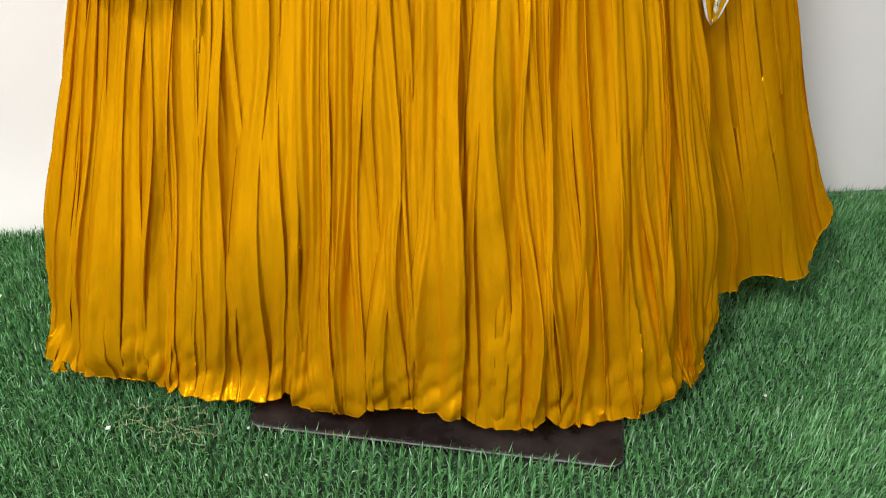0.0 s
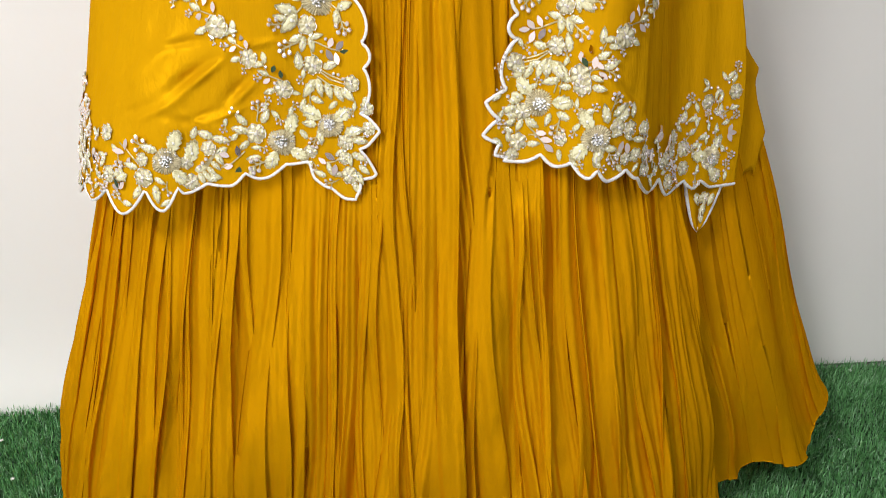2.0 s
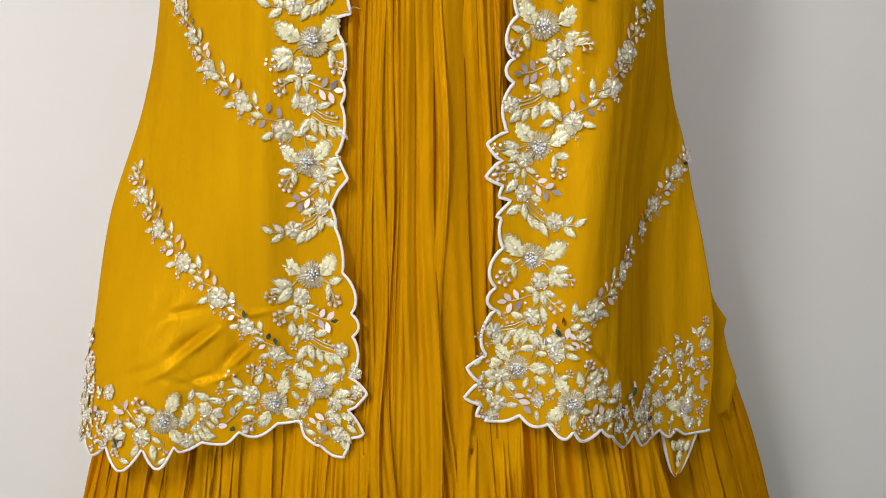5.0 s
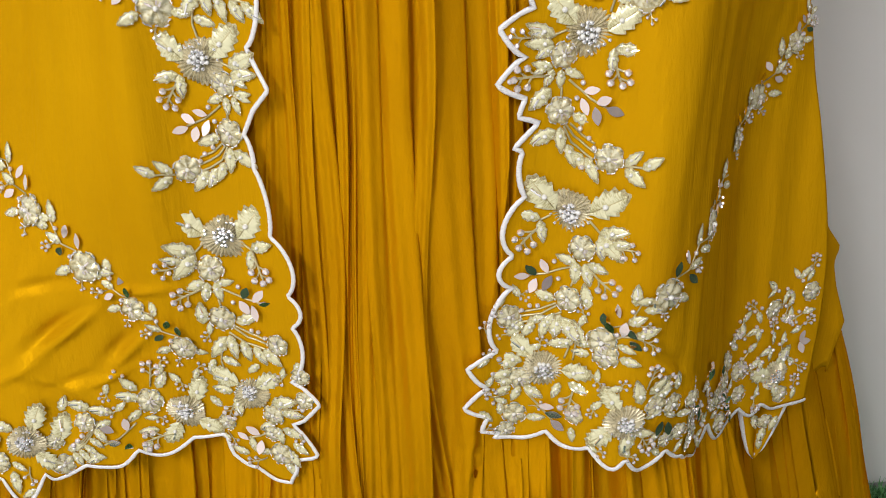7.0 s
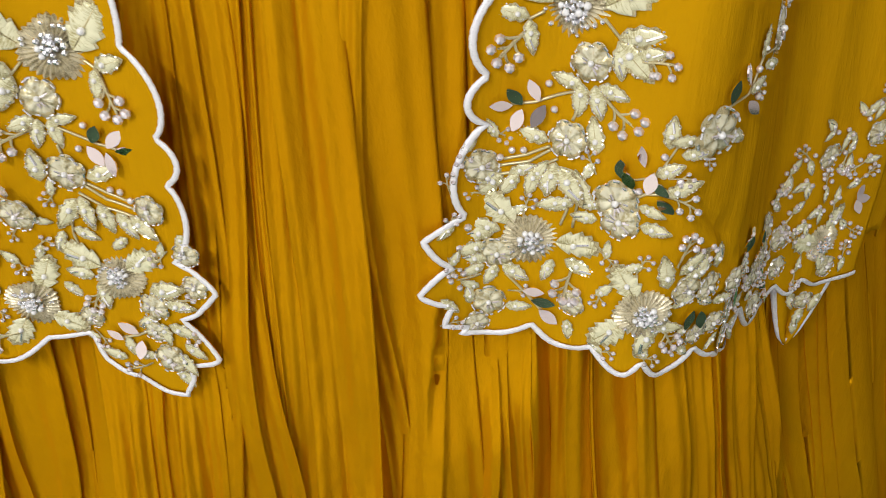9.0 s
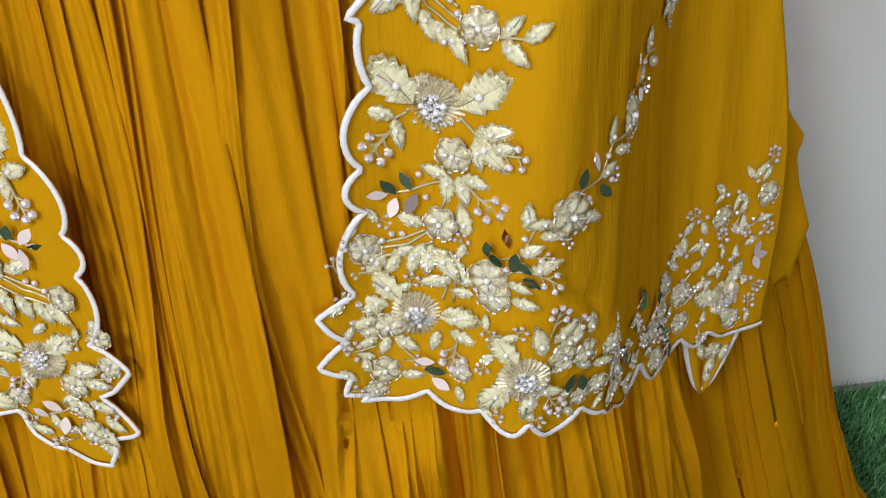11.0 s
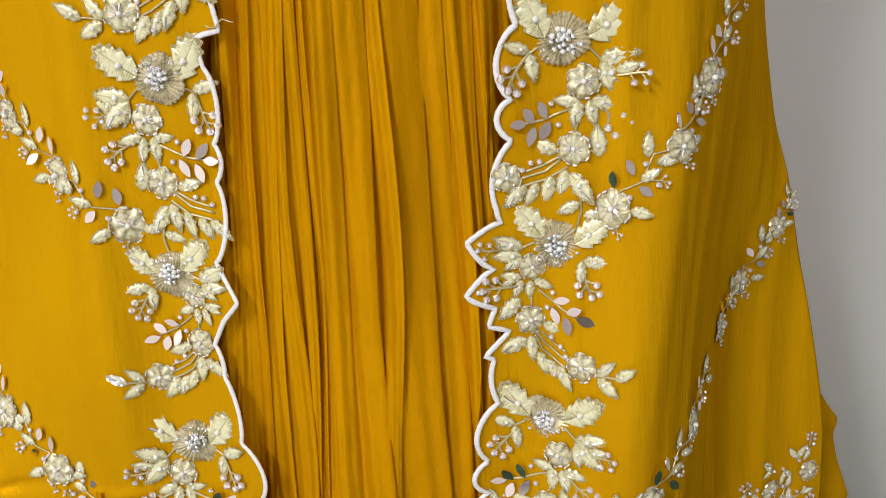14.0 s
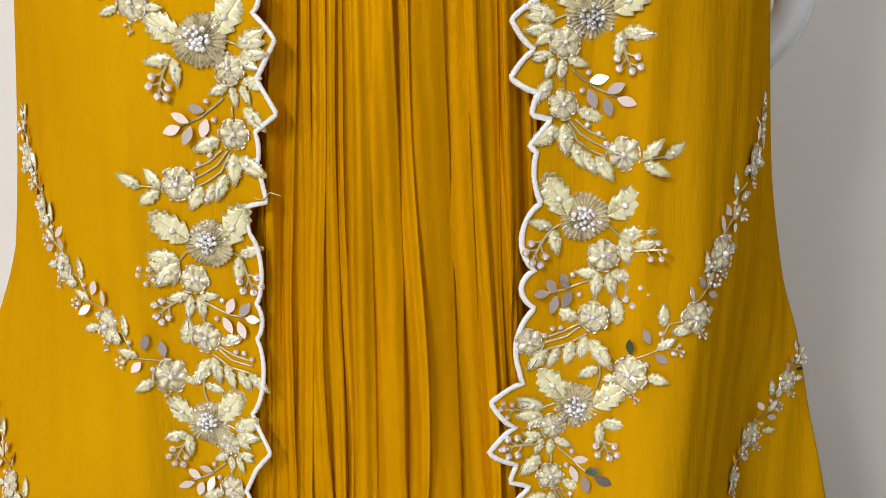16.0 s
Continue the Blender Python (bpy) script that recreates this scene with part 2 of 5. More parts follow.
back_wall()
slab("wall_left", [(-2.7, -2.9), (-2.6, -2.9), (-2.6, 1.2), (-2.7, 1.2)], 0, 2.7, WALLPAINT, "plain white painted side wall of the room", "wall")
# added out of view to close the room; its grey limits bounced light
slab("wall_right", [(2.6, -2.9), (2.7, -2.9), (2.7, 1.9), (2.6, 1.9)], 0, 2.7, UNSEENSIDE, "unseen added side wall, grey to bounce less light", "wall")
# added, never in view; its dark tone darkens the mirror leaves' reflections
slab("wall_front", [(-2.7, -3.0), (2.7, -3.0), (2.7, -2.9), (-2.7, -2.9)], 0, 2.7, UNSEENFRONT, "unseen added wall facing the dress, dark for the mirrors to reflect", "wall")
slab("ceiling", [(-2.8, -3.0), (2.8, -3.0), (2.8, 1.95), (-2.8, 1.95)], 2.7, 2.8, CEIL, "flat white painted ceiling", "ceiling")
slab("floor", [(-2.7, -2.95), (2.7, -2.95), (2.7, 1.85), (-2.7, 1.2)], -0.1, -0.012, FLOORTILE, "plain pale grey floor around the turf mat", "floor")
slab("turf_mat", [(-1.9, 0.3), (1.9, 0.3), (1.9, 1.655), (-1.9, 1.155)], -0.011, -0.003, TURFBASE, "dark green backing of an artificial turf mat", "turf")


def turf():
    g = np.random.default_rng(5)
    n_ = 250000
    x = g.uniform(-0.98, 1.0, n_)
    y = g.uniform(0.62, 1.50, n_)
    keep = y < 1.412 + 0.1318 * x - 0.012
    # none grow through the plates of the stand
    for px, py, turn, w, d in ((0.033, 1.045, -6.8, 0.432, 0.40), (0.103, 1.085, 3.0, 0.40, 0.30)):
        ca, sa = math.cos(radians(turn)), math.sin(radians(turn))
        lx, ly = (x - px) * ca + (y - py) * sa, -(x - px) * sa + (y - py) * ca
        keep &= (np.abs(lx) > w / 2 + 0.001) | (np.abs(ly) > d / 2 + 0.001)
    x, y = x[keep], y[keep]
    n_ = len(x)
    # tufts: blades gather round row centres
    tx, ty = np.round(x / 0.011) * 0.011, np.round(y / 0.009) * 0.009
    x = x + (tx - x) * 0.55
    y = y + (ty - y) * 0.55
    patch = wave_noise(3, 9, 6, 26)(x, y)
    length = g.uniform(0.012, 0.024, n_) * (1 + 0.12 * patch)
    lean = np.abs(g.normal(0.4, 0.3, n_))
    heading = g.normal(-1.25, 1.1, n_) + 0.5 * patch
    wide = g.uniform(0.0005, 0.0010, n_)
    dx, dy = np.cos(heading), np.sin(heading)
    verts = np.zeros((n_, 5, 3))
    base = np.stack([x, y, np.full(n_, -0.003)], -1)
    side = np.stack([-dy, dx, np.zeros(n_)], -1) * wide[:, None]
    mid = base + np.stack([dx * np.sin(lean * 0.5) * length * 0.55, dy * np.sin(lean * 0.5) * length * 0.55, np.cos(lean * 0.5) * length * 0.55], -1)
    top = mid + np.stack([dx * np.sin(lean * 1.4) * length * 0.5, dy * np.sin(lean * 1.4) * length * 0.5, np.cos(lean * 1.4) * length * 0.5], -1)
    verts[:, 0], verts[:, 1], verts[:, 2], verts[:, 3], verts[:, 4] = base - side, base + side, mid + side * 0.9, mid - side * 0.9, top
    me = bpy.data.meshes.new("turf_blades")
    k = np.arange(n_)[:, None] * 5
    loops = np.concatenate([k + np.array([[0, 1, 2, 3]]), k + np.array([[3, 2, 4]])], 1).ravel()
    me.vertices.add(n_ * 5)
    me.vertices.foreach_set("co", verts.ravel())
    me.loops.add(n_ * 7)
    me.loops.foreach_set("vertex_index", loops.astype(np.int32))
    me.polygons.add(n_ * 2)
    start = np.stack([np.arange(n_) * 7, np.arange(n_) * 7 + 4], 1).ravel()
    me.polygons.foreach_set("loop_start", start.astype(np.int32))
    me.update(calc_edges=True)
    me.validate()
    me.materials.append(BLADE)
    return tagged(new("turf_grass", me), "short bright green artificial grass blades on a mat", "grass", kind="stuff")


turf()


# ---- base plates of the stand ----
def rounded_rect(w, d, r, seg=6):
    pts = []
    for cx, cy, a0 in ((w / 2 - r, d / 2 - r, 0), (-w / 2 + r, d / 2 - r, 90), (-w / 2 + r, -d / 2 + r, 180), (w / 2 - r, -d / 2 + r, 270)):
        for s in range(seg + 1):
            a = radians(a0 + 90 * s / seg)
            pts.append((cx + r * math.cos(a), cy + r * math.sin(a)))
    return pts


def plate(name, w, d, z0, z1, label):
    root = tagged(new(name), label, "base plate")
    b_ = Build()
    pts = rounded_rect(w, d, 0.018)
    k = len(pts)
    inner = rounded_rect(w - 0.004, d - 0.004, 0.016)
    b_.add([(x, y, z1) for x, y in inner] + [(x, y, z1 - 0.0012) for x, y in pts], [tuple(range(k))] + [(k + j, k + (j + 1) % k, (j + 1) % k, j) for j in range(k)])
    put("sheet", b_.mesh("sheet", [PLATE], False), root)
    e = Build()
    e.add([(x, y, z1 - 0.0012) for x, y in pts] + [(x, y, z1 - 0.0034) for x, y in pts], [(k + j, k + (j + 1) % k, (j + 1) % k, j) for j in range(k)])
    put("rim", e.mesh("rim", [STEEL], False), root, label="bright polished rim of the plate")
    e = Build()
    e.add([(x, y, z1 - 0.0034) for x, y in pts] + [(x, y, z0) for x, y in pts], [(k + j, k + (j + 1) % k, (j + 1) % k, j) for j in range(k)] + [tuple(range(2 * k - 1, k - 1, -1))])
    put("underside", e.mesh("underside", [PLATE], False), root)
    return root


front_plate = plate("base_plate", 0.432, 0.40, -0.002, 0.010, "dark smoked glossy square base plate with bright rim on the turf")
front_plate.matrix_basis = pose(0.033, 1.045, 0, 0, 0, -6.8)
rear_plate = plate("base_plate", 0.40, 0.30, 0.0102, 0.016, "second dark glossy plate lying on the larger base plate")
rear_plate.matrix_basis = pose(0.103, 1.085, 0, 0, 0, 3.0)


# ---- mannequin ----
def mannequin():
    b_ = Build()

    def loft(rings, seg=24):
        vs = []
        for cx, cy, z, rx, ry in rings:
            vs += [(cx + rx * math.cos(2 * math.pi * s / seg), cy + ry * math.sin(2 * math.pi * s / seg), z) for s in range(seg)]
        fs = [tuple(f) for f in grid_faces(len(rings), seg, True)]
        b_.add(vs, fs + [tuple(range(seg))[::-1], tuple((len(rings) - 1) * seg + s for s in range(seg))])

    loft([(0.01, 1.09, 0.80, 0.12, 0.09), (0.01, 1.09, 0.92, 0.165, 0.11), (0.01, 1.09, 1.04, 0.135, 0.095), (0.01, 1.09, 1.10, 0.12, 0.085), (0.01, 1.085, 1.24, 0.15, 0.11), (0.01, 1.09, 1.36, 0.17, 0.085), (0.01, 1.095, 1.42, 0.12, 0.06), (0.01, 1.10, 1.45, 0.05, 0.045), (0.01, 1.10, 1.50, 0.045, 0.045)])
    for x in (-0.07, 0.09):
        loft([(x, 1.10, 0.0158, 0.04, 0.055), (x, 1.10, 0.08, 0.035, 0.04), (x, 1.10, 0.40, 0.05, 0.055), (x, 1.095, 0.62, 0.065, 0.07), (x, 1.09, 0.85, 0.075, 0.085)])

    def limb(points, radii, seg=18):
        pts = [Vector(p) for p in points]
        dense, rad = [], []
        for k in range(len(pts) - 1):
            a, b2, c_, d = pts[max(k - 1, 0)], pts[k], pts[k + 1], pts[min(k + 2, len(pts) - 1)]
            for s in range(8):
                t = s / 8
                dense.append(0.5 * ((2 * b2) + (c_ - a) * t + (2 * a - 5 * b2 + 4 * c_ - d) * t * t + (3 * b2 - a - 3 * c_ + d) * t ** 3))
                rad.append(radii[k] + (radii[k + 1] - radii[k]) * t)
        dense.append(pts[-1])
        rad.append(radii[-1])
        vs = []
        for k, p in enumerate(dense):
            d = (dense[min(k + 1, len(dense) - 1)] - dense[max(k - 1, 0)]).normalized()
            s1 = d.cross(Vector((0.3, 1, 0.1))).normalized()
            s2 = s1.cross(d)
            vs += [p + (s1 * math.cos(2 * math.pi * s / seg) + s2 * math.sin(2 * math.pi * s / seg)) * rad[k] for s in range(seg)]
        b_.add(vs, [tuple(f) for f in grid_faces(len(dense), seg, True)] + [tuple(range(seg))[::-1], tuple((len(dense) - 1) * seg + s for s in range(seg))])

    # one bent arm, the wrist behind the hip
    limb([(0.19, 1.10, 1.385), (0.225, 1.105, 1.33), (0.262, 1.11, 1.20), (0.281, 1.112, 1.10), (0.2825, 1.115, 1.052), (0.279, 1.118, 1.030), (0.266, 1.124, 1.011), (0.246, 1.13, 0.996), (0.20, 1.15, 0.99)], [0.05, 0.046, 0.032, 0.016, 0.0135, 0.0135, 0.0135, 0.014, 0.016])
    return tagged(put("mannequin", b_.mesh("mannequin", [GLOSS])), "glossy white fibreglass mannequin with one bent arm", "mannequin")


mannequin()


# ---- pleated skirt ----
HEM = [(0.04, 0.835), (0.15, 0.85), (0.27, 0.88), (0.345, 0.955), (0.39, 1.05), (0.48, 1.08), (0.54, 1.16), (0.47, 1.25), (0.25, 1.31), (0.0, 1.325), (-0.25, 1.30), (-0.42, 1.21), (-0.475, 1.07), (-0.45, 0.95), (-0.36, 0.885), (-0.24, 0.868), (-0.12, 0.853)]
TURNS = [4, 22, 40, 55, 65, 80, 95, 120, 150, 180, 210, 240, 268, 288, 305, 325, 343]
FLARE_X = [1.0, 1.4, 1.5, 1.5, 1.4, 1.18, 1.15, 1.1, 0.9, 0.8, 0.8, 0.8, 0.9, 0.9, 0.85, 0.8, 0.8]
FLARE_Y = [1.15, 1.3, 1.9, 2.1, 2.0, 1.3, 1.1, 1.0, 1.0, 1.0, 1.0, 1.0, 1.0, 1.1, 1.2, 1.2, 1.15]
PLEATS = 152
SKIRT_TOP = 1.26
FLAPS = 60


def loop_curve(pts, t):
    """Closed Catmull-Rom curve, t in 0..1 (array)."""
    p = np.asarray(pts, float)
    n_ = len(p)
    k = np.floor(t * n_).astype(int) % n_
    f = (t * n_ - np.floor(t * n_))[..., None]
    a, b_, c_, d = p[(k - 1) % n_], p[k], p[(k + 1) % n_], p[(k + 2) % n_]
    return 0.5 * (2 * b_ + (c_ - a) * f + (2 * a - 5 * b_ + 4 * c_ - d) * f ** 2 + (3 * b_ - a - 3 * c_ + d) * f ** 3)


def even_params(pts, n_):
    """Curve parameters at even arc length."""
    t = np.linspace(0, 1, 2000)
    q = loop_curve(pts, t % 1.0)
    s = np.concatenate([[0], np.cumsum(np.linalg.norm(np.diff(q, axis=0), axis=1))])
    return np.interp(np.linspace(0, s[-1], n_, endpoint=False), s, t)


def skirt():
    g = np.random.default_rng(11)
    waist = [(0.005 + 0.2 * math.sin(radians(a)), 1.075 - 0.171 * math.cos(radians(a))) for a in TURNS]
    widths = np.clip(g.lognormal(0, 0.42, PLEATS), 0.45, 1.9)
    edges = np.concatenate([[0], np.cumsum(widths)])
    edges /= edges[-1]
    mid = 0.5 * (edges[1:] + edges[:-1])
    per = np.where((mid > 0.36) & (mid < 0.72), 6, 18)
    phase = np.concatenate([k + np.arange(m) / m for k, m in enumerate(per)])
    cols = len(phase)
    rows = 210
    low = 0.05
    v = np.linspace(0, 1, rows) ** 0.9
    amp = np.clip(g.lognormal(0.0, 0.35, PLEATS), 0.4, 1.8)
    curl = g.uniform(0.45, 1.15, PLEATS)
    skew = g.uniform(-0.9, 0.9, PLEATS)
    drift = wave_noise(21, 8, 3.0, 9.0)
    breathe = wave_noise(22, 10, 4.0, 14.0)
    crush = wave_noise(23, 14, 20.0, 90.0)
    ripple = wave_noise(27, 9, 25.0, 150.0)
    ruff = wave_noise(24, 12, 0.8, 3.0)
    ph, vv = np.meshgrid(phase, v)
    pid = np.floor(ph).astype(int) % PLEATS
    f = ph - np.floor(ph)
    hem_wave = 0.007 * ruff(ph * 0.33, 0 * ph) + 0.010 * np.sign(ruff(ph * 0.25 + 9, 0 * ph)) * np.abs(ruff(ph * 0.25 + 9, 0 * ph)) ** 0.6
    # pleats end in flaps, each a few pleats wide, at uneven heights
    sizes = g.integers(3, 10, FLAPS)
    flap = np.repeat(np.arange(FLAPS), sizes)[:PLEATS][pid]
    into_flap = (ph - np.concatenate([[0], np.cumsum(sizes)])[flap]) / sizes[flap]
    drop, tip, throw = g.uniform(-0.010, 0.010, FLAPS)[flap], g.uniform(-0.010, 0.010, FLAPS)[flap], g.uniform(0.0, 1.4, FLAPS)[flap]
    cleft = g.uniform(0.0, 0.022, FLAPS)[flap] * np.exp(-(np.minimum(into_flap, 1 - into_flap) * sizes[flap] / 0.5) ** 2)
    hem_wave = 0.45 * hem_wave + drop + tip * (into_flap - 0.5) + cleft
    z_low = low + hem_wave
    u0 = np.interp(ph, np.arange(PLEATS + 1), edges)
    lobe = smooth01((u0 - 0.158) / 0.014) * (1 - smooth01((u0 - 0.36) / 0.12))
    z_low = low + hem_wave * (1 - 0.88 * lobe) + 0.014 * np.exp(-((u0 - 0.80) / 0.03) ** 2)
    z_low = z_low + 0.070 * smooth01((u0 - 0.226) / 0.04) * (1 - smooth01((u0 - 0.36) / 0.12)) + 0.056 * lobe + 0.03 * smooth01((u0 - 0.12) / 0.04) * (1 - lobe) * (u0 < 0.2)
    z = SKIRT_TOP + (z_low - SKIRT_TOP) * vv
    s = np.clip((1.08 - z) / (1.08 - low), 0, 1.05)
    # knife pleats: a nearly flat strip that ends in a lapped, crisp fold
    flip = (g.uniform(0, 1, PLEATS) < 0.28)[pid]
    f1 = 0.84
    ff = np.where(flip, 1 - f, f)
    rise, fall = np.clip(ff / f1, 0, 1), np.clip((ff - f1) / (1 - f1), 0, 1)
    lap = np.clip(curl[pid] * 0.34 * (0.85 + 0.5 * breathe(pid * 1.7, z * 1.5)), 0.02, 0.6) * (1 - 0.85 * lobe)
    along_ = rise * (1 + lap) - lap * fall
    along_ = np.where(flip, 1 - along_, along_)
    wide = (edges[1:] - edges[:-1])[pid]
    u = edges[:-1][pid] + wide * along_
    u = u + 0.0019 * drift(edges[pid] * 40, z * 2.2) * (0.25 + s) + 0.0006 * breathe(edges[pid] * 90, z * 1.6) + wide * 0.016 * ripple(pid * 3.1, z * 0.6) * rise
    a_ = amp[pid] * np.clip(1 + 0.5 * breathe(pid * 2.3 + 3, z * 2.0), 0.2, 2)
    depth = (0.0026 + 0.0048 * s) * a_ * (rise ** 1.15 * (1 - fall)) + (0.0006 + 0.0008 * s) * a_ * np.sin(np.pi * rise) * (1 - fall) + (0.0003 + 0.0006 * s) * np.sin(2 * np.pi * rise * 2 + 5 * skew[pid] + 9 * z)
    # crushed creases, sharp along their ridges
    depth = depth + 0.0013 * s * np.abs(crush(u0 * 6 + 2, z * 0.6)) + 0.0004 * s * np.abs(crush(u0 * 15 + 5, z * 1.1))
    depth = depth + (0.0014 + 0.0030 * s) * wave_noise(28, 10, 4.0, 14.0)(u0 * 22, z * 0.5)
    depth = depth * (1 - 0.35 * smooth01((u0 - 0.74) / 0.06) * (1 - smooth01((u0 - 0.90) / 0.05)))
    foot = np.exp(-np.clip(z - z_low, 0, 1) / 0.035)
    depth = depth * (1 - 0.75 * foot) * (1 - 0.88 * lobe) * (1 - 0.8 * lobe * foot) + foot * (0.003 + 0.009 * (1 - 0.8 * lobe) * ruff(ph * 0.22 + 5, z * 30))
    depth = depth + (1 - 0.8 * lobe) * (0.0016 * crush(u0 * 14, z * 0.16) * s ** 1.5 + 0.0006 * s ** 2 * crush(u0 * 30 + 3, z * 0.35)) + 0.00022 * ripple(u0 * 3.0, z * 0.6) * s
    depth = depth + 0.007 * s * wave_noise(25, 8, 5, 16)(u0 * 6, z * 1.2)
    depth = depth - 0.030 * s * np.exp(-((u0 - 0.160) / 0.010) ** 2)
    # the last few centimetres kick outwards and crumple
    kick = throw * (0.35 + 0.65 * np.sin(np.pi * np.clip(into_flap, 0, 1)) ** 0.6)
    depth = depth + 0.020 * kick * (1 - 0.9 * lobe) * (1 - 0.8 * np.exp(-((u0 - 0.135) / 0.035) ** 2)) * np.exp(-np.clip(z - z_low, 0, 1) / 0.026)
    depth = depth + 0.003 * lobe * np.exp(-np.clip(z - z_low, 0, 1) / 0.018)
    depth = depth + 0.0042 * (1 - lobe) * np.exp(-np.clip(z - z_low - 0.02, 0, 1) / 0.05) * np.abs(crush(u0 * 8 + 7, z * 1.5))
    depth = depth + 0.009 * lobe * np.sin(2 * np.pi * u0 * 24 + 3 * z) * s + 0.004 * np.exp(-((u0 - 0.79) / 0.03) ** 2) * np.exp(-np.clip(z - 0.05, 0, 1) / 0.05)
    par = even_params(HEM, 4000)
    frac = (u % 1.0) * 4000 - np.floor((u % 1.0) * 4000)
    i0 = np.floor((u % 1.0) * 4000).astype(int) % 4000
    nxt = par[(i0 + 1) % 4000]
    nxt = np.where(nxt < par[i0], nxt + 1, nxt)
    tt = (par[i0] + (nxt - par[i0]) * frac) % 1.0
    hem_p, waist_p = loop_curve(HEM, tt), loop_curve(waist, tt)
    e = 1e-3
    dh = loop_curve(HEM, (tt + e) % 1.0) - loop_curve(HEM, (tt - e) % 1.0)
    nrm = np.stack([dh[..., 1], -dh[..., 0]], -1)
    nrm /= np.linalg.norm(nrm, axis=-1, keepdims=True)
    knots = np.arange(len(HEM) + 1) / len(HEM)
    px, py = np.interp(tt, knots, FLARE_X + FLARE_X[:1]), np.interp(tt, knots, FLARE_Y + FLARE_Y[:1])
    sx, sy = (np.clip(s, 0, 2) ** px)[..., None], (np.clip(s, 0, 2) ** py)[..., None]
    p = np.concatenate([waist_p[..., :1] + (hem_p[..., :1] - waist_p[..., :1]) * sx, waist_p[..., 1:] + (hem_p[..., 1:] - waist_p[..., 1:]) * sy], -1)
    # the cloth balloons and tucks in towards the hem
    tuck = 0.028 * np.exp(-np.clip(z - 0.03, 0, 1) / 0.05) - 0.006 * np.exp(-((z - 0.2) / 0.1) ** 2)
    p = p + nrm * (depth - tuck)[..., None]
    # under the jacket the pleats lie behind its front panels
    for panel in (RIGHT, LEFT):
        level = np.round(z / 0.005) * 0.005
        for lv in np.unique(level[(level > 0.49) & (level < 1.26)]):
            curve = panel.section(float(lv))[0]
            xs, ys = curve[:, 0], curve[:, 1]
            if panel.sign < 0:
                xs, ys = xs[::-1], ys[::-1]
            edge_x = flower_line(float(lv), panel.sign) - panel.sign * 0.037
            here = (level == lv) & (p[..., 1] < 1.07) & (p[..., 0] * panel.sign > edge_x * panel.sign) & (p[..., 0] > xs[0]) & (p[..., 0] < xs[-1])
            if here.any():
                back = np.interp(p[..., 0][here], xs, ys) + 0.007
                push = np.clip(back - p[..., 1][here], 0, None) * float(smooth01((lv - 0.49) / 0.06))
                p[..., 1][here] += push
    verts = np.concatenate([p, z[..., None]], -1).reshape(-1, 3)
    root = tagged(new("pleated_skirt"), "floor-length mustard yellow pleated skirt with ruffled hem on the mannequin", "skirt")
    # gores, cut where the seams run
    pts = verts.reshape(rows, cols, 3)
    cuts = [0] + [int(np.argmin(np.abs(phase - PLEATS * k))) for k in (0.145, 0.31, 0.5, 0.69, 0.87)] + [cols]
    for a0, a1 in zip(cuts, cuts[1:]):
        part_ = pts[:, np.arange(a0, a1 + 1) % cols]
        put("gore", mesh_of("gore", part_.reshape(-1, 3), grid_faces(rows, a1 - a0 + 1)[:, ::-1], [CREPE]), root)
    ring = pts[-1]
    roll = Build()
    m_ = len(ring)
    vs = []
    for k in range(m_):
        d = ring[(k + 1) % m_] - ring[k - 1]
        side = np.array([d[1], -d[0], 0]) / (np.hypot(d[0], d[1]) + 1e-9)
        vs += [ring[k] + side * 0.0006 * math.cos(q) + np.array([0, 0, 0.0006 * math.sin(q)]) for q in (0.0, 1.26, 2.51, 3.77, 5.03)]
    roll.add(vs, [tuple(f_) for f_ in grid_faces(m_, 5, True)] + [((m_ - 1) * 5 + q, (m_ - 1) * 5 + (q + 1) % 5, (q + 1) % 5, q) for q in range(5)])
    put("rolled_hem", roll.mesh("rolled_hem", [CREPE]), root, label="narrow rolled hem")
    return root


# ---- embroidered jacket ----
def open_curve(pts, n_):
    """Catmull-Rom through pts, as n_ points at even arc length, and the length."""
    p = np.asarray(pts, float)
    q = np.concatenate([[2 * p[0] - p[1]], p, [2 * p[-1] - p[-2]]])
    t = np.linspace(0, len(p) - 1, 400)
    k = np.minimum(t.astype(int), len(p) - 2)
    f = (t - k)[:, None]
    a, b_, c_, d = q[k], q[k + 1], q[k + 2], q[k + 3]
    c = 0.5 * (2 * b_ + (c_ - a) * f + (2 * a - 5 * b_ + 4 * c_ - d) * f ** 2 + (3 * b_ - a - 3 * c_ + d) * f ** 3)
    s = np.concatenate([[0], np.cumsum(np.linalg.norm(np.diff(c, axis=0), axis=1))])
    u = np.linspace(0, s[-1], n_)
    return np.stack([np.interp(u, s, c[:, 0]), np.interp(u, s, c[:, 1])], -1), s[-1]


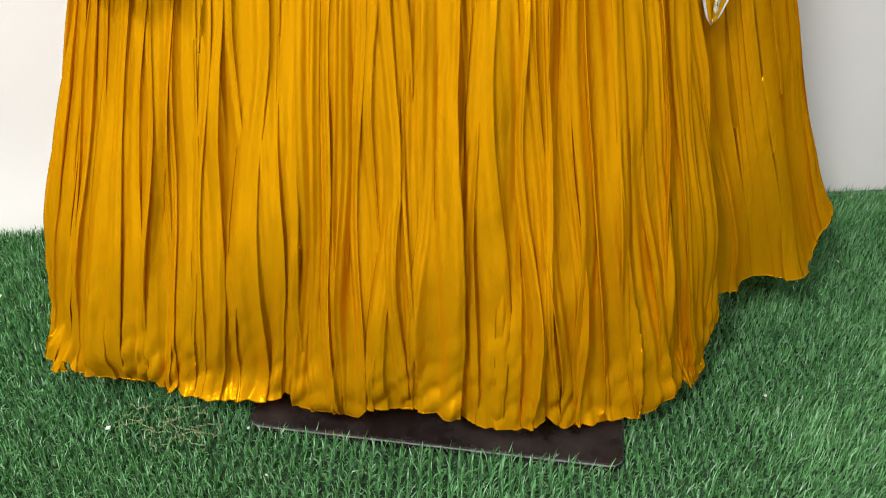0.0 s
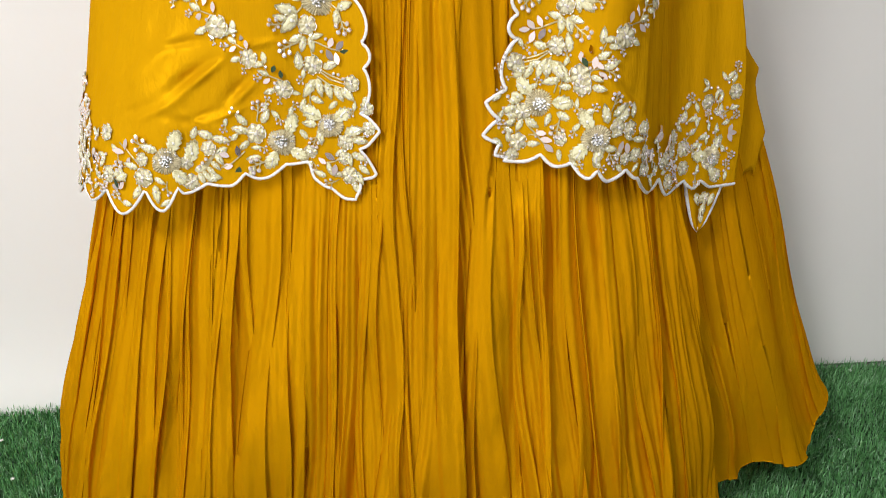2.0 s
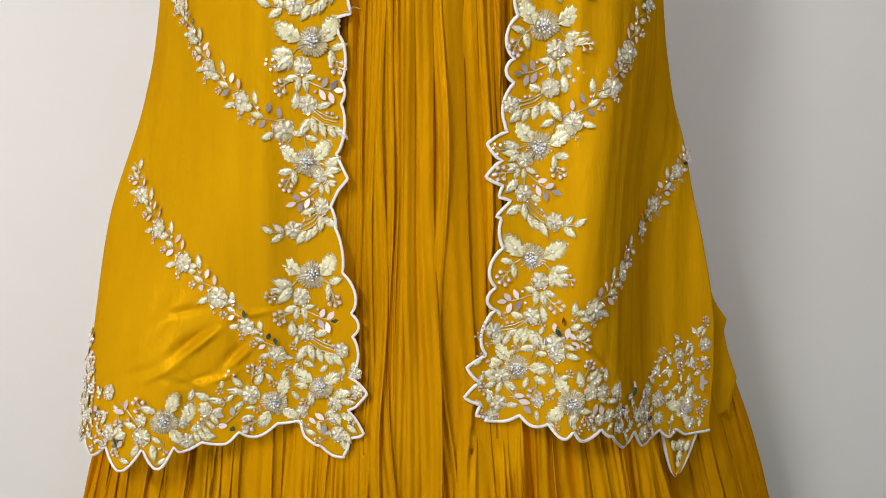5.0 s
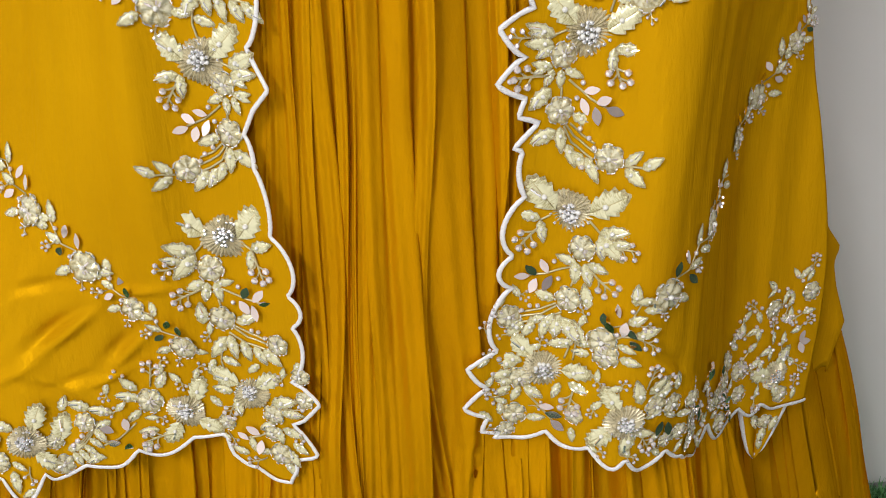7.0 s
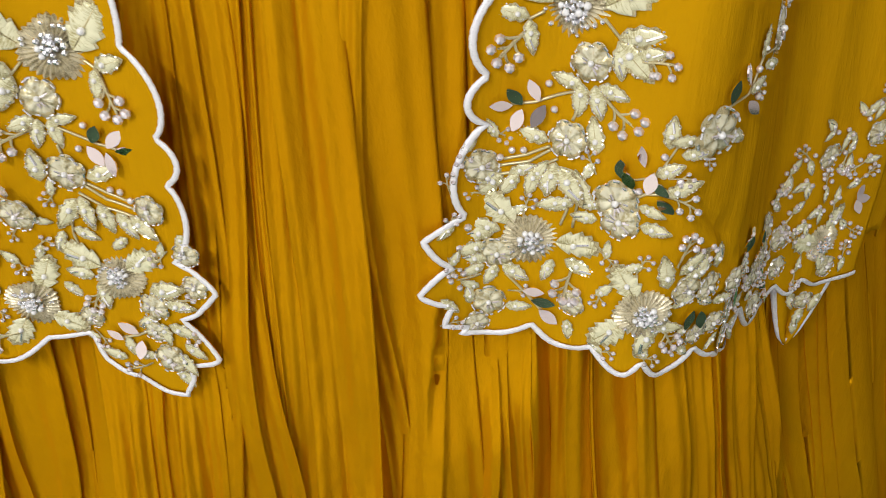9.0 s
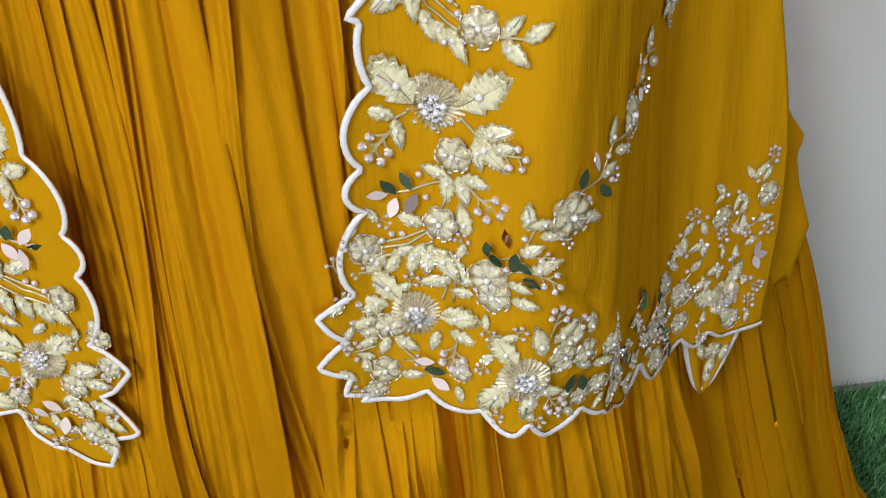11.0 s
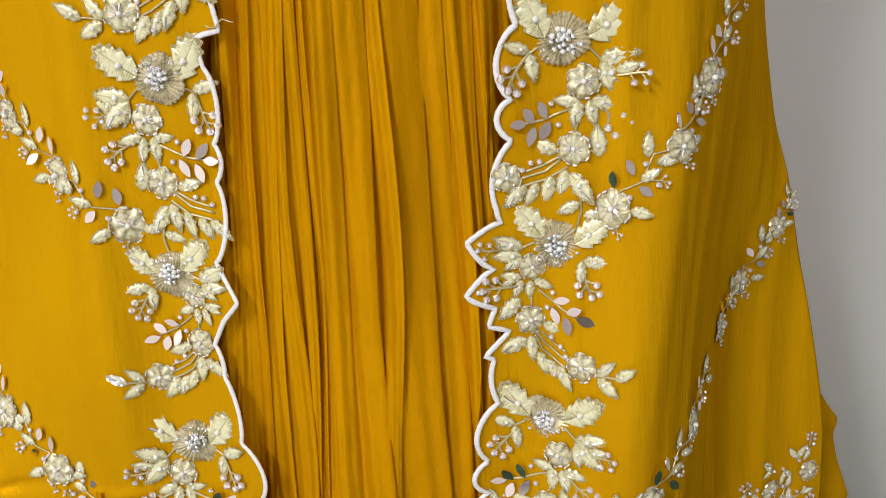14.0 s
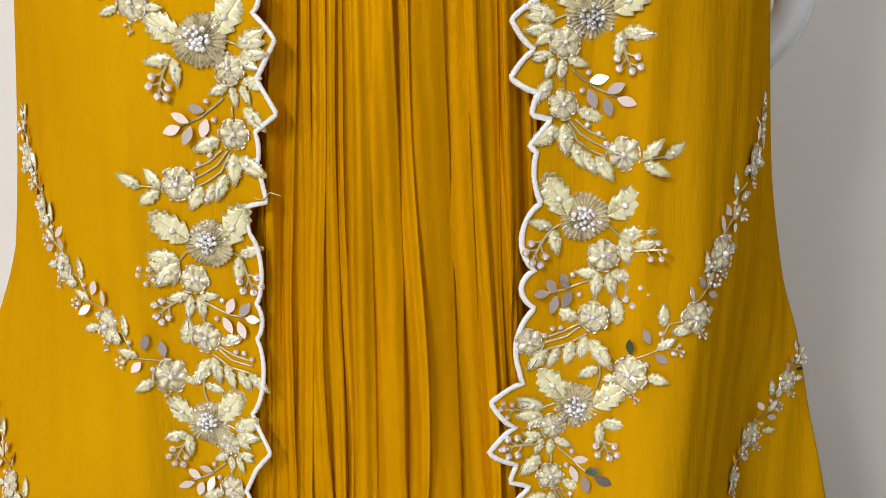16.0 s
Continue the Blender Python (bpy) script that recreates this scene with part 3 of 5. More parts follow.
class Panel:
    """A hanging cloth given by plan curves at several heights. Places are (u, z): metres along the cloth from its first edge line."""

    def __init__(self, levels, folds, sign):
        self.zs = [z for z, _ in levels]
        self.ps = [np.asarray(p, float) for _, p in levels]
        self.folds, self.sign = folds, sign
        self.cache = {}
        self.soft = wave_noise(60 + sign, 7, 3.0, 13.0)

    def section(self, z):
        key = round(z, 4)
        if key not in self.cache:
            k = int(np.clip(np.searchsorted(self.zs, z) - 1, 0, len(self.zs) - 2))
            t = (z - self.zs[k]) / (self.zs[k + 1] - self.zs[k])
            t = float(np.clip(t, -0.3, 1.3))
            a = self.ps[max(k - 1, 0)]
            p0, p1 = self.ps[k], self.ps[k + 1]
            d = self.ps[min(k + 2, len(self.ps) - 1)]
            dz = self.zs[k + 1] - self.zs[k]
            m0 = (p1 - a) * dz / (self.zs[k + 1] - self.zs[max(k - 1, 0)])
            m1 = (d - p0) * dz / (self.zs[min(k + 2, len(self.zs) - 1)] - self.zs[k])
            h = (2 * t ** 3 - 3 * t ** 2 + 1) * p0 + (t ** 3 - 2 * t ** 2 + t) * m0 + (-2 * t ** 3 + 3 * t ** 2) * p1 + (t ** 3 - t ** 2) * m1
            self.cache[key] = open_curve(h, 160)
        return self.cache[key]

    def length(self, z):
        return self.section(z)[1]

    def u_of_x(self, x, z):
        c, n_ = self.section(z)
        xs = c[:, 0] * self.sign
        k = int(np.argmax(xs >= x * self.sign)) if (xs >= x * self.sign).any() else len(xs) - 1
        if k == 0:
            return 0.0
        f = (x * self.sign - xs[k - 1]) / (xs[k] - xs[k - 1])
        return float((k - 1 + f) / (len(xs) - 1) * n_)

    def at(self, u, z):
        c, n_ = self.section(z)
        s = min(max(u / n_, 0), 1) * (len(c) - 1)
        k = min(int(s), len(c) - 2)
        p = c[k] + (c[k + 1] - c[k]) * (s - k)
        d = c[k + 1] - c[k]
        nx, ny = d[1] * self.sign, -d[0] * self.sign
        l_ = math.hypot(nx, ny)
        off = sum(A * math.exp(-(((u - u0 - lean * (z - 0.75)) / w) ** 2)) * (1 if not span else math.exp(-(((z - span[0]) / span[1]) ** 2))) for A, u0, w, lean, span in self.folds)
        off += 0.0011 * float(self.soft(u * 10, z * 0.9)) + 0.0006 * float(self.soft(u * 26 + 4, z * 0.8))
        return Vector((p[0] + nx / l_ * off, p[1] + ny / l_ * off, z))

    def place(self, u, z, lift=0.0):
        p = self.at(u, z)
        du = (self.at(u + 0.004, z) - self.at(u - 0.004, z)).normalized() * self.sign
        dz = (self.at(u, z + 0.004) - self.at(u, z - 0.004)).normalized()
        n_ = du.cross(dz).normalized()
        dz = n_.cross(du)
        m = Matrix((du, dz, n_)).transposed().to_4x4()
        m.translation = p + n_ * lift
        return m


RIGHT = Panel([
    (0.50, [(0.01, 0.872), (0.06, 0.872), (0.10, 0.876), (0.154, 0.862), (0.20, 0.895), (0.245, 0.965), (0.285, 0.998), (0.325, 1.020)]),
    (0.62, [(0.01, 0.872), (0.06, 0.875), (0.104, 0.880), (0.165, 0.862), (0.205, 0.905), (0.242, 0.985), (0.285, 1.012), (0.325, 1.030)]),
    (0.76, [(0.02, 0.880), (0.07, 0.882), (0.118, 0.887), (0.168, 0.868), (0.207, 0.925), (0.238, 1.000), (0.268, 1.022), (0.298, 1.040)]),
    (0.93, [(0.02, 0.896), (0.075, 0.898), (0.123, 0.900), (0.180, 0.902), (0.210, 0.934), (0.233, 0.976), (0.246, 1.012), (0.259, 1.050)]),
    (1.26, [(0.02, 0.905), (0.075, 0.907), (0.123, 0.910), (0.170, 0.915), (0.195, 0.942), (0.215, 0.980), (0.230, 1.014), (0.24, 1.05)]),
], [(0.003, 0.20, 0.014, 0.02, None), (0.0025, 0.135, 0.009, 0.01, (0.95, 0.25)), (-0.003, 0.235, 0.008, 0.05, (0.62, 0.1))], 1)
LEFT = Panel([
    (0.50, [(0.02, 0.866), (-0.03, 0.866), (-0.083, 0.872), (-0.13, 0.874), (-0.235, 0.850), (-0.305, 0.872), (-0.352, 0.935), (-0.372, 1.01)]),
    (0.60, [(0.02, 0.868), (-0.03, 0.868), (-0.083, 0.876), (-0.13, 0.881), (-0.232, 0.868), (-0.295, 0.890), (-0.338, 0.950), (-0.355, 1.02)]),
    (0.74, [(0.02, 0.866), (-0.03, 0.868), (-0.090, 0.884), (-0.15, 0.882), (-0.218, 0.915), (-0.270, 0.950), (-0.319, 0.990), (-0.342, 1.06)]),
    (0.90, [(0.02, 0.882), (-0.03, 0.884), (-0.083, 0.892), (-0.135, 0.897), (-0.175, 0.915), (-0.215, 0.950), (-0.256, 0.990), (-0.288, 1.06)]),
    (1.26, [(0.02, 0.89), (-0.03, 0.892), (-0.078, 0.90), (-0.13, 0.91), (-0.165, 0.925), (-0.195, 0.950), (-0.215, 0.990), (-0.235, 1.05)]),
], [(0.004, 0.155, 0.012, -0.03, (0.8, 0.2)), (-0.003, 0.18, 0.012, -0.03, (0.8, 0.2)), (0.005, 0.30, 0.04, 0.2, (0.66, 0.06)), (0.003, 0.16, 0.012, 0.0, (0.95, 0.12)), (-0.003, 0.25, 0.015, -0.1, (0.8, 0.12))], -1)



def crease(panel, x, z, lean, w, high, span):
    """A short sharp pinch of the cloth: a ridge with a hollow beside it."""
    u0 = panel.u_of_x(x, z) - lean * (z - 0.75)
    high *= 1.15
    panel.folds += [(high, u0, w, lean, (z, span)), (-0.9 * high, u0 + 1.7 * w * max(1.0, abs(lean)), w * 1.3, lean, (z, span * 0.9))]


for x, z, lean, w, high, span in ((-0.197, 0.640, -1.2, 0.006, 0.0050, 0.013), (-0.158, 0.628, -0.9, 0.0055, 0.0036, 0.012), (-0.150, 0.668, -3.2, 0.012, 0.0026, 0.006), (-0.175, 0.607, -2.2, 0.006, 0.0022, 0.006), (-0.205, 0.603, 1.6, 0.006, 0.0020, 0.007), (-0.235, 0.612, -1.8, 0.007, 0.0020, 0.008), (-0.24, 0.655, -0.8, 0.012, 0.0026, 0.025)):
    crease(LEFT, x, z, lean, w, high, span)
crease(RIGHT, 0.178, 0.628, -1.0, 0.006, 0.0022, 0.012)
crease(RIGHT, 0.195, 0.600, 1.2, 0.006, 0.0020, 0.012)

PERIOD = 0.209
# one repeat of the scalloped front edge: cusp (fall below a pointed flower, distance from the flower line), bulge of the lobe after it, where the lobe's tip lies (0: round, without a tip)
SCALLOP = [(-0.0127, 0.0285, 0.018, 0.41), (0.0134, 0.0318, 0.0165, 0.66), (0.0354, 0.0304, 0.0008, 0), (0.0475, 0.0340, 0.0, 0), (0.0490, 0.0215, 0.0, 0), (0.0640, 0.0354, 0.0, 0), (0.0665, 0.0297, 0.0035, 0), (0.0945, 0.0260, 0.011, 0), (0.1313, 0.0276, 0.0095, 0), (0.1530, 0.0262, 0.0105, 0), (0.1963, 0.0285, 0.018, 0.41)]
# the other panel's front edge is partly turned under: height, distance from the flower line, bulge of the lobe below
TURNED = [(1.060, 0.030, 0.004), (1.044, 0.029, 0.001), (1.030, 0.041, 0.0), (1.010, 0.030, 0.0), (0.992, 0.041, 0.0), (0.982, 0.028, 0.0015), (0.966, 0.029, 0.0), (0.944, 0.034, 0.0), (0.9415, 0.020, 0.0), (0.925, 0.0235, 0.005), (0.886, 0.027, 0.004), (0.8655, 0.0276, 0.006), (0.821, 0.0267, 0.0), (0.7986, 0.038, 0.0), (0.787, 0.028, 0.0), (0.772, 0.0205, 0.002), (0.7526, 0.024, 0.004), (0.711, 0.029, 0.0095), (0.673, 0.034, 0.008), (0.651, 0.034, 0.008), (0.610, 0.028, 0.0)]


# front edge of the other panel's lowest corner: pointed leaf-shaped scallops (height, x)
CORNER_Z = [0.530, 0.540, 0.5485, 0.5505, 0.554, 0.562, 0.570, 0.5775, 0.580, 0.588, 0.595, 0.600, 0.606, 0.611]
CORNER_X = [-0.062, -0.057, -0.057, -0.047, -0.0415, -0.0455, -0.0505, -0.057, -0.050, -0.043, -0.0375, -0.041, -0.047, -0.056]


def front_edge(z, side):
    """How far the front edge lies from the flower line at that height."""
    if side < 0:
        if z < 0.611:
            return float(np.interp(z, CORNER_Z, CORNER_X)) - flower_line(z, -1)
        for (a, p, bulge), (b_, q, _) in zip(TURNED, TURNED[1:]):
            if b_ <= z <= a:
                t = (a - z) / (a - b_)
                return p + (q - p) * t + bulge * math.sin(math.pi * t) ** 0.6
        return 0.03
    d = (0.828 - z + 0.0127) % PERIOD - 0.0127
    for (a, p, bulge, tip), (b_, q, *_) in zip(SCALLOP, SCALLOP[1:]):
        if a <= d <= b_:
            t = (d - a) / (b_ - a)
            lobe = math.sin(math.pi * t) ** 0.6 if not tip else min(t / tip, (1 - t) / (1 - tip)) ** 0.62
            return (p + (q - p) * t + bulge * lobe) * float(np.interp(z, [0.841, 0.847, 0.88, 0.93], [1.0, 0.92, 0.90, 0.87]))
    return 0.03


def flower_line(z, side):
    if side > 0:
        return float(np.interp(z, [0.52, 0.62, 0.726, 0.828, 0.933, 1.04], [0.095, 0.104, 0.116, 0.121, 0.123, 0.125]))
    return float(np.interp(z, [0.5, 0.598, 0.707, 0.812, 0.92, 1.03], [-0.078, -0.083, -0.089, -0.091, -0.083, -0.080]))


HEM_RIGHT = [(0.04, 0.575), (0.071, 0.566), (0.085, 0.565), (0.104, 0.573), (0.119, 0.563), (0.131, 0.569), (0.148, 0.556), (0.155, 0.564), (0.167, 0.552), (0.183, 0.560), (0.197, 0.549), (0.219, 0.522), (0.230, 0.528), (0.241, 0.507), (0.264, 0.512), (0.276, 0.502), (0.285, 0.509), (0.30, 0.499), (0.324, 0.499)]
HEM_LEFT = [(0.03, 0.529), (0.062, 0.529), (0.083, 0.539), (0.099, 0.547), (0.104, 0.563), (0.126, 0.560), (0.149, 0.547), (0.163, 0.553), (0.177, 0.542), (0.197, 0.545), (0.216, 0.537), (0.222, 0.543), (0.236, 0.522), (0.252, 0.541), (0.276, 0.516), (0.294, 0.536), (0.32, 0.517), (0.335, 0.524), (0.37, 0.495)]


def hem_line(x, side):
    pts = HEM_RIGHT if side > 0 else HEM_LEFT
    x = abs(x)
    for (a, p), (b_, q) in zip(pts, pts[1:]):
        if a <= x <= b_:
            return p + (q - p) * math.sin(math.pi / 2 * (x - a) / (b_ - a)) if p > q else q + (p - q) * math.cos(math.pi / 2 * (x - a) / (b_ - a))
    return pts[0][1] if x < pts[0][0] else pts[-1][1]


JACKET = tagged(new("embroidered_jacket"), "long open mustard jacket with ivory beaded embroidery and white scalloped trim", "jacket")
TOP = 1.26


def panel_cloth(panel, side, label):
    cols, rows = 190, 400
    verts = np.zeros((rows, cols, 3))
    border = []
    U = panel.length(0.55)
    E = panel.u_of_x(flower_line(0.54, side) - side * 0.030, 0.54)
    for j in range(cols):
        a = (j / (cols - 1)) ** 1.1
        x_h = panel.at(E + a * (U - E), 0.54).x
        h = hem_line(x_h, side)
        h0 = float(np.interp(abs(x_h), [0.04, 0.16, 0.22, 0.34], [0.565, 0.557, 0.53, 0.50] if side > 0 else [0.535, 0.548, 0.54, 0.51]))
        for i in range(rows):
            # scallops stay near the edges, so that the cloth between hangs even
            b_ = i / (rows - 1)
            z = h0 + b_ * (TOP - h0) + (h - h0) * max(0.0, 1 - b_ / 0.08) ** 2
            line = flower_line(z, side)
            e0 = panel.u_of_x(line - side * 0.030, z)
            e = panel.u_of_x(line - side * front_edge(z, side), z)
            u = e0 + a * (panel.length(z) - e0) + (e - e0) * max(0.0, 1 - a / 0.14) ** 2
            verts[i, j] = panel.at(u, z)
    me = mesh_of("front_panel", verts.reshape(-1, 3), [tuple(f) for f in (grid_faces(rows, cols) if side > 0 else grid_faces(rows, cols)[:, ::-1])], [GEORGETTE])
    ob = put("front_panel", me, JACKET, label=label)
    sol = ob.modifiers.new("thick", "SOLIDIFY")
    sol.thickness, sol.offset = 0.0012, -1
    edge = [Vector(v) for v in verts[::-1, 0]] + [Vector(v) for v in verts[0, 1:]]
    return ob, edge


def cord(edge, panel_ob, radius, label):
    b_ = Build()
    pts = [edge[0]]
    for p in edge[1:]:
        if (p - pts[-1]).length > 0.0016:
            pts.append(p)
    out = [p + Vector((0, -0.0012, 0)) for p in pts]
    vs, fs, seg = [], [], 8
    for k, p in enumerate(out):
        d = (out[min(k + 1, len(out) - 1)] - out[max(k - 1, 0)]).normalized()
        fwd = Vector((0, -1, 0))
        side = d.cross(fwd).normalized()
        fat = radius * (1 + 0.14 * (k % 2) + 0.12 * noise.noise(p * 90))
        for s in range(seg):
            q = 2 * math.pi * s / seg
            vs.append(p + side * math.cos(q) * fat + fwd * math.sin(q) * fat * 0.5)
    for k in range(len(out) - 1):
        for s in range(seg):
            fs.append((k * seg + s, k * seg + (s + 1) % seg, (k + 1) * seg + (s + 1) % seg, (k + 1) * seg + s))
    b_.add(vs, fs)
    return put("trim_cord", b_.mesh("trim_cord", [CORD]), panel_ob, label=label)


RIGHT_OB, right_edge = panel_cloth(RIGHT, 1, "sheer mustard front panel with floral border")
LEFT_OB, left_edge = panel_cloth(LEFT, -1, "sheer mustard front panel with floral border and soft creases")
cord(right_edge, RIGHT_OB, 0.0015, "white satin-stitched scalloped cord")
cord(left_edge, LEFT_OB, 0.0013, "white satin-stitched scalloped cord")


def back_panel():
    rows, cols = 120, 140
    verts = np.zeros((rows, cols, 3))
    for i in range(rows):
        for j in range(cols):
            t = j / (cols - 1)
            a = radians(-42 + 240 * t)
            h = 0.475 + 0.012 * abs(math.sin(t * 60)) + 0.015 * math.sin(t * 7)
            z = h + (i / (rows - 1)) * (TOP - h)
            w = float(np.interp(z, [0.45, 0.515, 0.541, 0.575, 0.597, 0.611, 0.632, 0.66, 0.70, 0.741, 0.808, 0.93, 1.26], [0.350, 0.357, 0.361, 0.349, 0.344, 0.347, 0.332, 0.323, 0.309, 0.298, 0.281, 0.255, 0.225]))
            wl = float(np.interp(z, [0.45, 0.6, 0.74, 0.82, 0.9, 0.95, 1.26], [0.372, 0.356, 0.340, 0.310, 0.281, 0.262, 0.225]))
            d = float(np.interp(z, [0.45, 0.9, 1.26], [0.22, 0.16, 0.13]))
            r = 1 + 0.012 * math.sin(t * 44 + z * 3) + 0.012 * math.sin(t * 23 - z * 5)
            x = 0.01 + (w - 0.01 if math.cos(a) > 0 else wl + 0.01) * math.cos(a) * r
            verts[i, j] = (x, 1.075 + (d if a > 0 else 0.045) * math.sin(a) * r, z)
    me = mesh_of("back_panel", verts.reshape(-1, 3), [tuple(f) for f in grid_faces(rows, cols)], [LINING])
    ob = put("back_panel", me, JACKET, label="plain mustard back panel of the jacket")
    sol = ob.modifiers.new("thick", "SOLIDIFY")
    sol.thickness, sol.offset = 0.0012, -1
    return ob


BACK_OB = back_panel()
skirt()


# ---- embroidery motifs ----
def leaf_mesh(seed, big=False):
    b_ = Build()
    g = random.Random(seed)
    if big:
        # a broad leaf with pointed teeth, its two halves pitched like an open book
        lobes = ((0.05, 0.18), (0.20, 0.33), (0.27, 0.24), (0.43, 0.36), (0.51, 0.25), (0.66, 0.30), (0.73, 0.18), (0.86, 0.18), (0.90, 0.09), (1.0, 0.02))
        for index, grow, lift, h in ((1, 1.07, 0.0, 0.01), (0, 0.96, 0.012, 0.05)):
            for q in (-1, 1):
                n_ = 43
                ts = [k / (n_ - 1) for k in range(n_)]
                vs = []
                for t in ts:
                    w = float(np.interp(t, [0.0] + [p for p, _ in lobes], [0.05] + [p for _, p in lobes])) * grow * (1 + 0.1 * math.sin(seed + 4 * t + q))
                    lean = 0.32 * w
                    vs += [((t - 0.02) * grow, 0, lift + h * 0.3), ((t + lean * 0.5) * grow, q * w * 0.5, lift + h), ((t + lean) * grow, q * w, lift)]
                fs = []
                for k in range(n_ - 1):
                    for c_ in range(2):
                        a = k * 3 + c_
                        f = (a, a + 3, a + 4, a + 1)
                        fs.append(f if q > 0 else f[::-1])
                b_.add(vs, fs, index)
        b_.tube([(0.02, 0, 0.02), (0.5, 0, 0.035), (0.95, 0, 0.02)], 0.014, 1, 5)
        b_.ball((0.42, 0.0, 0.075), 0.075, 2)
        if seed % 2:
            b_.tube([(0.5, 0.05, 0.08), (0.78, 0.12, 0.07)], 0.035, 3, 5)
    else:
        b_.dome_leaf(1.10, 0.50, 0.012, 0.0, 4, 1, 0.16, -0.05)
        b_.dome_leaf(0.95, 0.37, 0.05, 0.010, 4, 0, 0.16)
        for k in range(8):
            x = 0.10 + 0.105 * k + g.uniform(-0.02, 0.02)
            w = 0.215 * math.sin(math.pi * min(1, x ** 0.8)) ** 0.75
            for q in (-1, 1):
                b_.ball((x + 0.03, q * w, 0.02), 0.032, 1 if (k + q) % 4 > 1 else 3, 5, 3)
        b_.tube([(0.0, 0, 0.02), (0.5, 0, 0.05), (0.95, 0, 0.02)], 0.012, 1, 4)
        b_.ball((g.uniform(0.28, 0.45), 0.0, 0.07), 0.085, 2)
        if seed % 2 == 0:
            b_.tube([(0.52, -0.05, 0.075), (0.85, 0.04, 0.055)], 0.038, 3, 5)
    return b_.mesh("leaf", [IVORY, OLIVE, PEARL, SILVER], True, (3,))


def small_flower_mesh(seed):
    b_ = Build()
    g = random.Random(seed)
    petals, seg = 6, 36
    for r0, lift, index in ((1.0, 0.0, 1), (0.88, 0.03, 0)):
        vs = [(0, 0, lift + 0.03)]
        for ring, fr in ((1, 0.45), (2, 0.8), (3, 1.0)):
            for k in range(seg):
                a = 2 * math.pi * k / seg
                r = r0 * fr * (0.74 + 0.26 * abs(math.cos(a * petals / 2 + seed)) ** 0.55)
                h = lift + (0.09 + 0.09 * math.cos(a * petals + 2 * seed)) * (1 - (fr - 0.55) ** 2 * 4) if ring < 3 else lift - 0.02
                vs.append((r * math.cos(a), r * math.sin(a), max(h, lift - 0.02)))
        fs = [(0, 1 + k, 1 + (k + 1) % seg) for k in range(seg)]
        for ring in range(2):
            fs += [(1 + ring * seg + k, 1 + (ring + 1) * seg + k, 1 + (ring + 1) * seg + (k + 1) % seg, 1 + ring * seg + (k + 1) % seg) for k in range(seg)]
        b_.add(vs, fs, index)
    for k in range(16):
        a = 2 * math.pi * k / 16 + g.uniform(-0.1, 0.1)
        r = 0.98 * (0.74 + 0.26 * abs(math.cos(a * petals / 2 + seed)) ** 0.55)
        d = 0.13 if k % 3 else 0.09
        b_.tube([(r * math.cos(a - d), r * math.sin(a - d), 0.1), (r * math.cos(a + d), r * math.sin(a + d), 0.1)], 0.055, 2, 5)
    for k in range(6):
        a = g.uniform(0, 6.28)
        r = g.uniform(0.32, 0.6)
        b_.tube([(0.2 * math.cos(a), 0.2 * math.sin(a), 0.26), (r * math.cos(a), r * math.sin(a), 0.26)], 0.05, 3, 5)
    b_.ball((0, 0, 0.24), 0.16, 4)
    return b_.mesh("small_flower", [SEQUIN, OLIVE, SILVER, CRYSTAL, PEARL], True, (2, 3))


def big_flower_mesh(seed):
    b_ = Build()
    g = random.Random(seed)
    ribs = 30
    seg = ribs * 4
    vs = [(0, 0, 0.16)]
    for fr, z0 in ((0.45, 0.1), (0.75, 0.11), (1.0, 0.03), (1.02, -0.02)):
        for k in range(seg):
            a = 2 * math.pi * k / seg
            wob = 1 + 0.05 * math.sin(3 * a + seed) + 0.03 * math.sin(7 * a)
            rib = (1, 0.2, -1, 0.2)[k % 4]
            r = fr * wob * (1 + (0.05 * rib if fr > 0.9 else 0))
            vs.append((r * math.cos(a), r * math.sin(a) * 0.94, z0 + (0.05 * rib if fr < 1.01 else 0)))
    fs = [(0, 1 + k, 1 + (k + 1) % seg) for k in range(seg)]
    for ring in range(3):
        fs += [(1 + ring * seg + k, 1 + (ring + 1) * seg + k, 1 + (ring + 1) * seg + (k + 1) % seg, 1 + ring * seg + (k + 1) % seg) for k in range(seg)]
    b_.add(vs, fs, 0)
    # a heart of faceted beads, off the middle, and a few along the lower rim
    for n_, rad, h in ((1, 0.0, 0.28), (6, 0.20, 0.24), (10, 0.39, 0.18)):
        for k in range(n_):
            a = 2 * math.pi * (k + 0.3 * n_) / max(1, n_) + g.uniform(-0.15, 0.15)
            r = rad + g.uniform(-0.04, 0.04)
            b_.ball((r * math.cos(a) + 0.03, r * math.sin(a) - 0.07, h + g.uniform(-0.03, 0.03)), g.uniform(0.095, 0.135), 1 if g.random() < 0.75 else 2, 6, 4)
    for k in range(8):
        a = g.uniform(3.4, 6.1)
        r = g.uniform(0.62, 0.95)
        b_.ball((r * math.cos(a), r * math.sin(a), 0.15), g.uniform(0.06, 0.10), 1, 6, 4)
    return b_.mesh("flower", [FRILL, SILVER, PEARL], True, (0, 1))


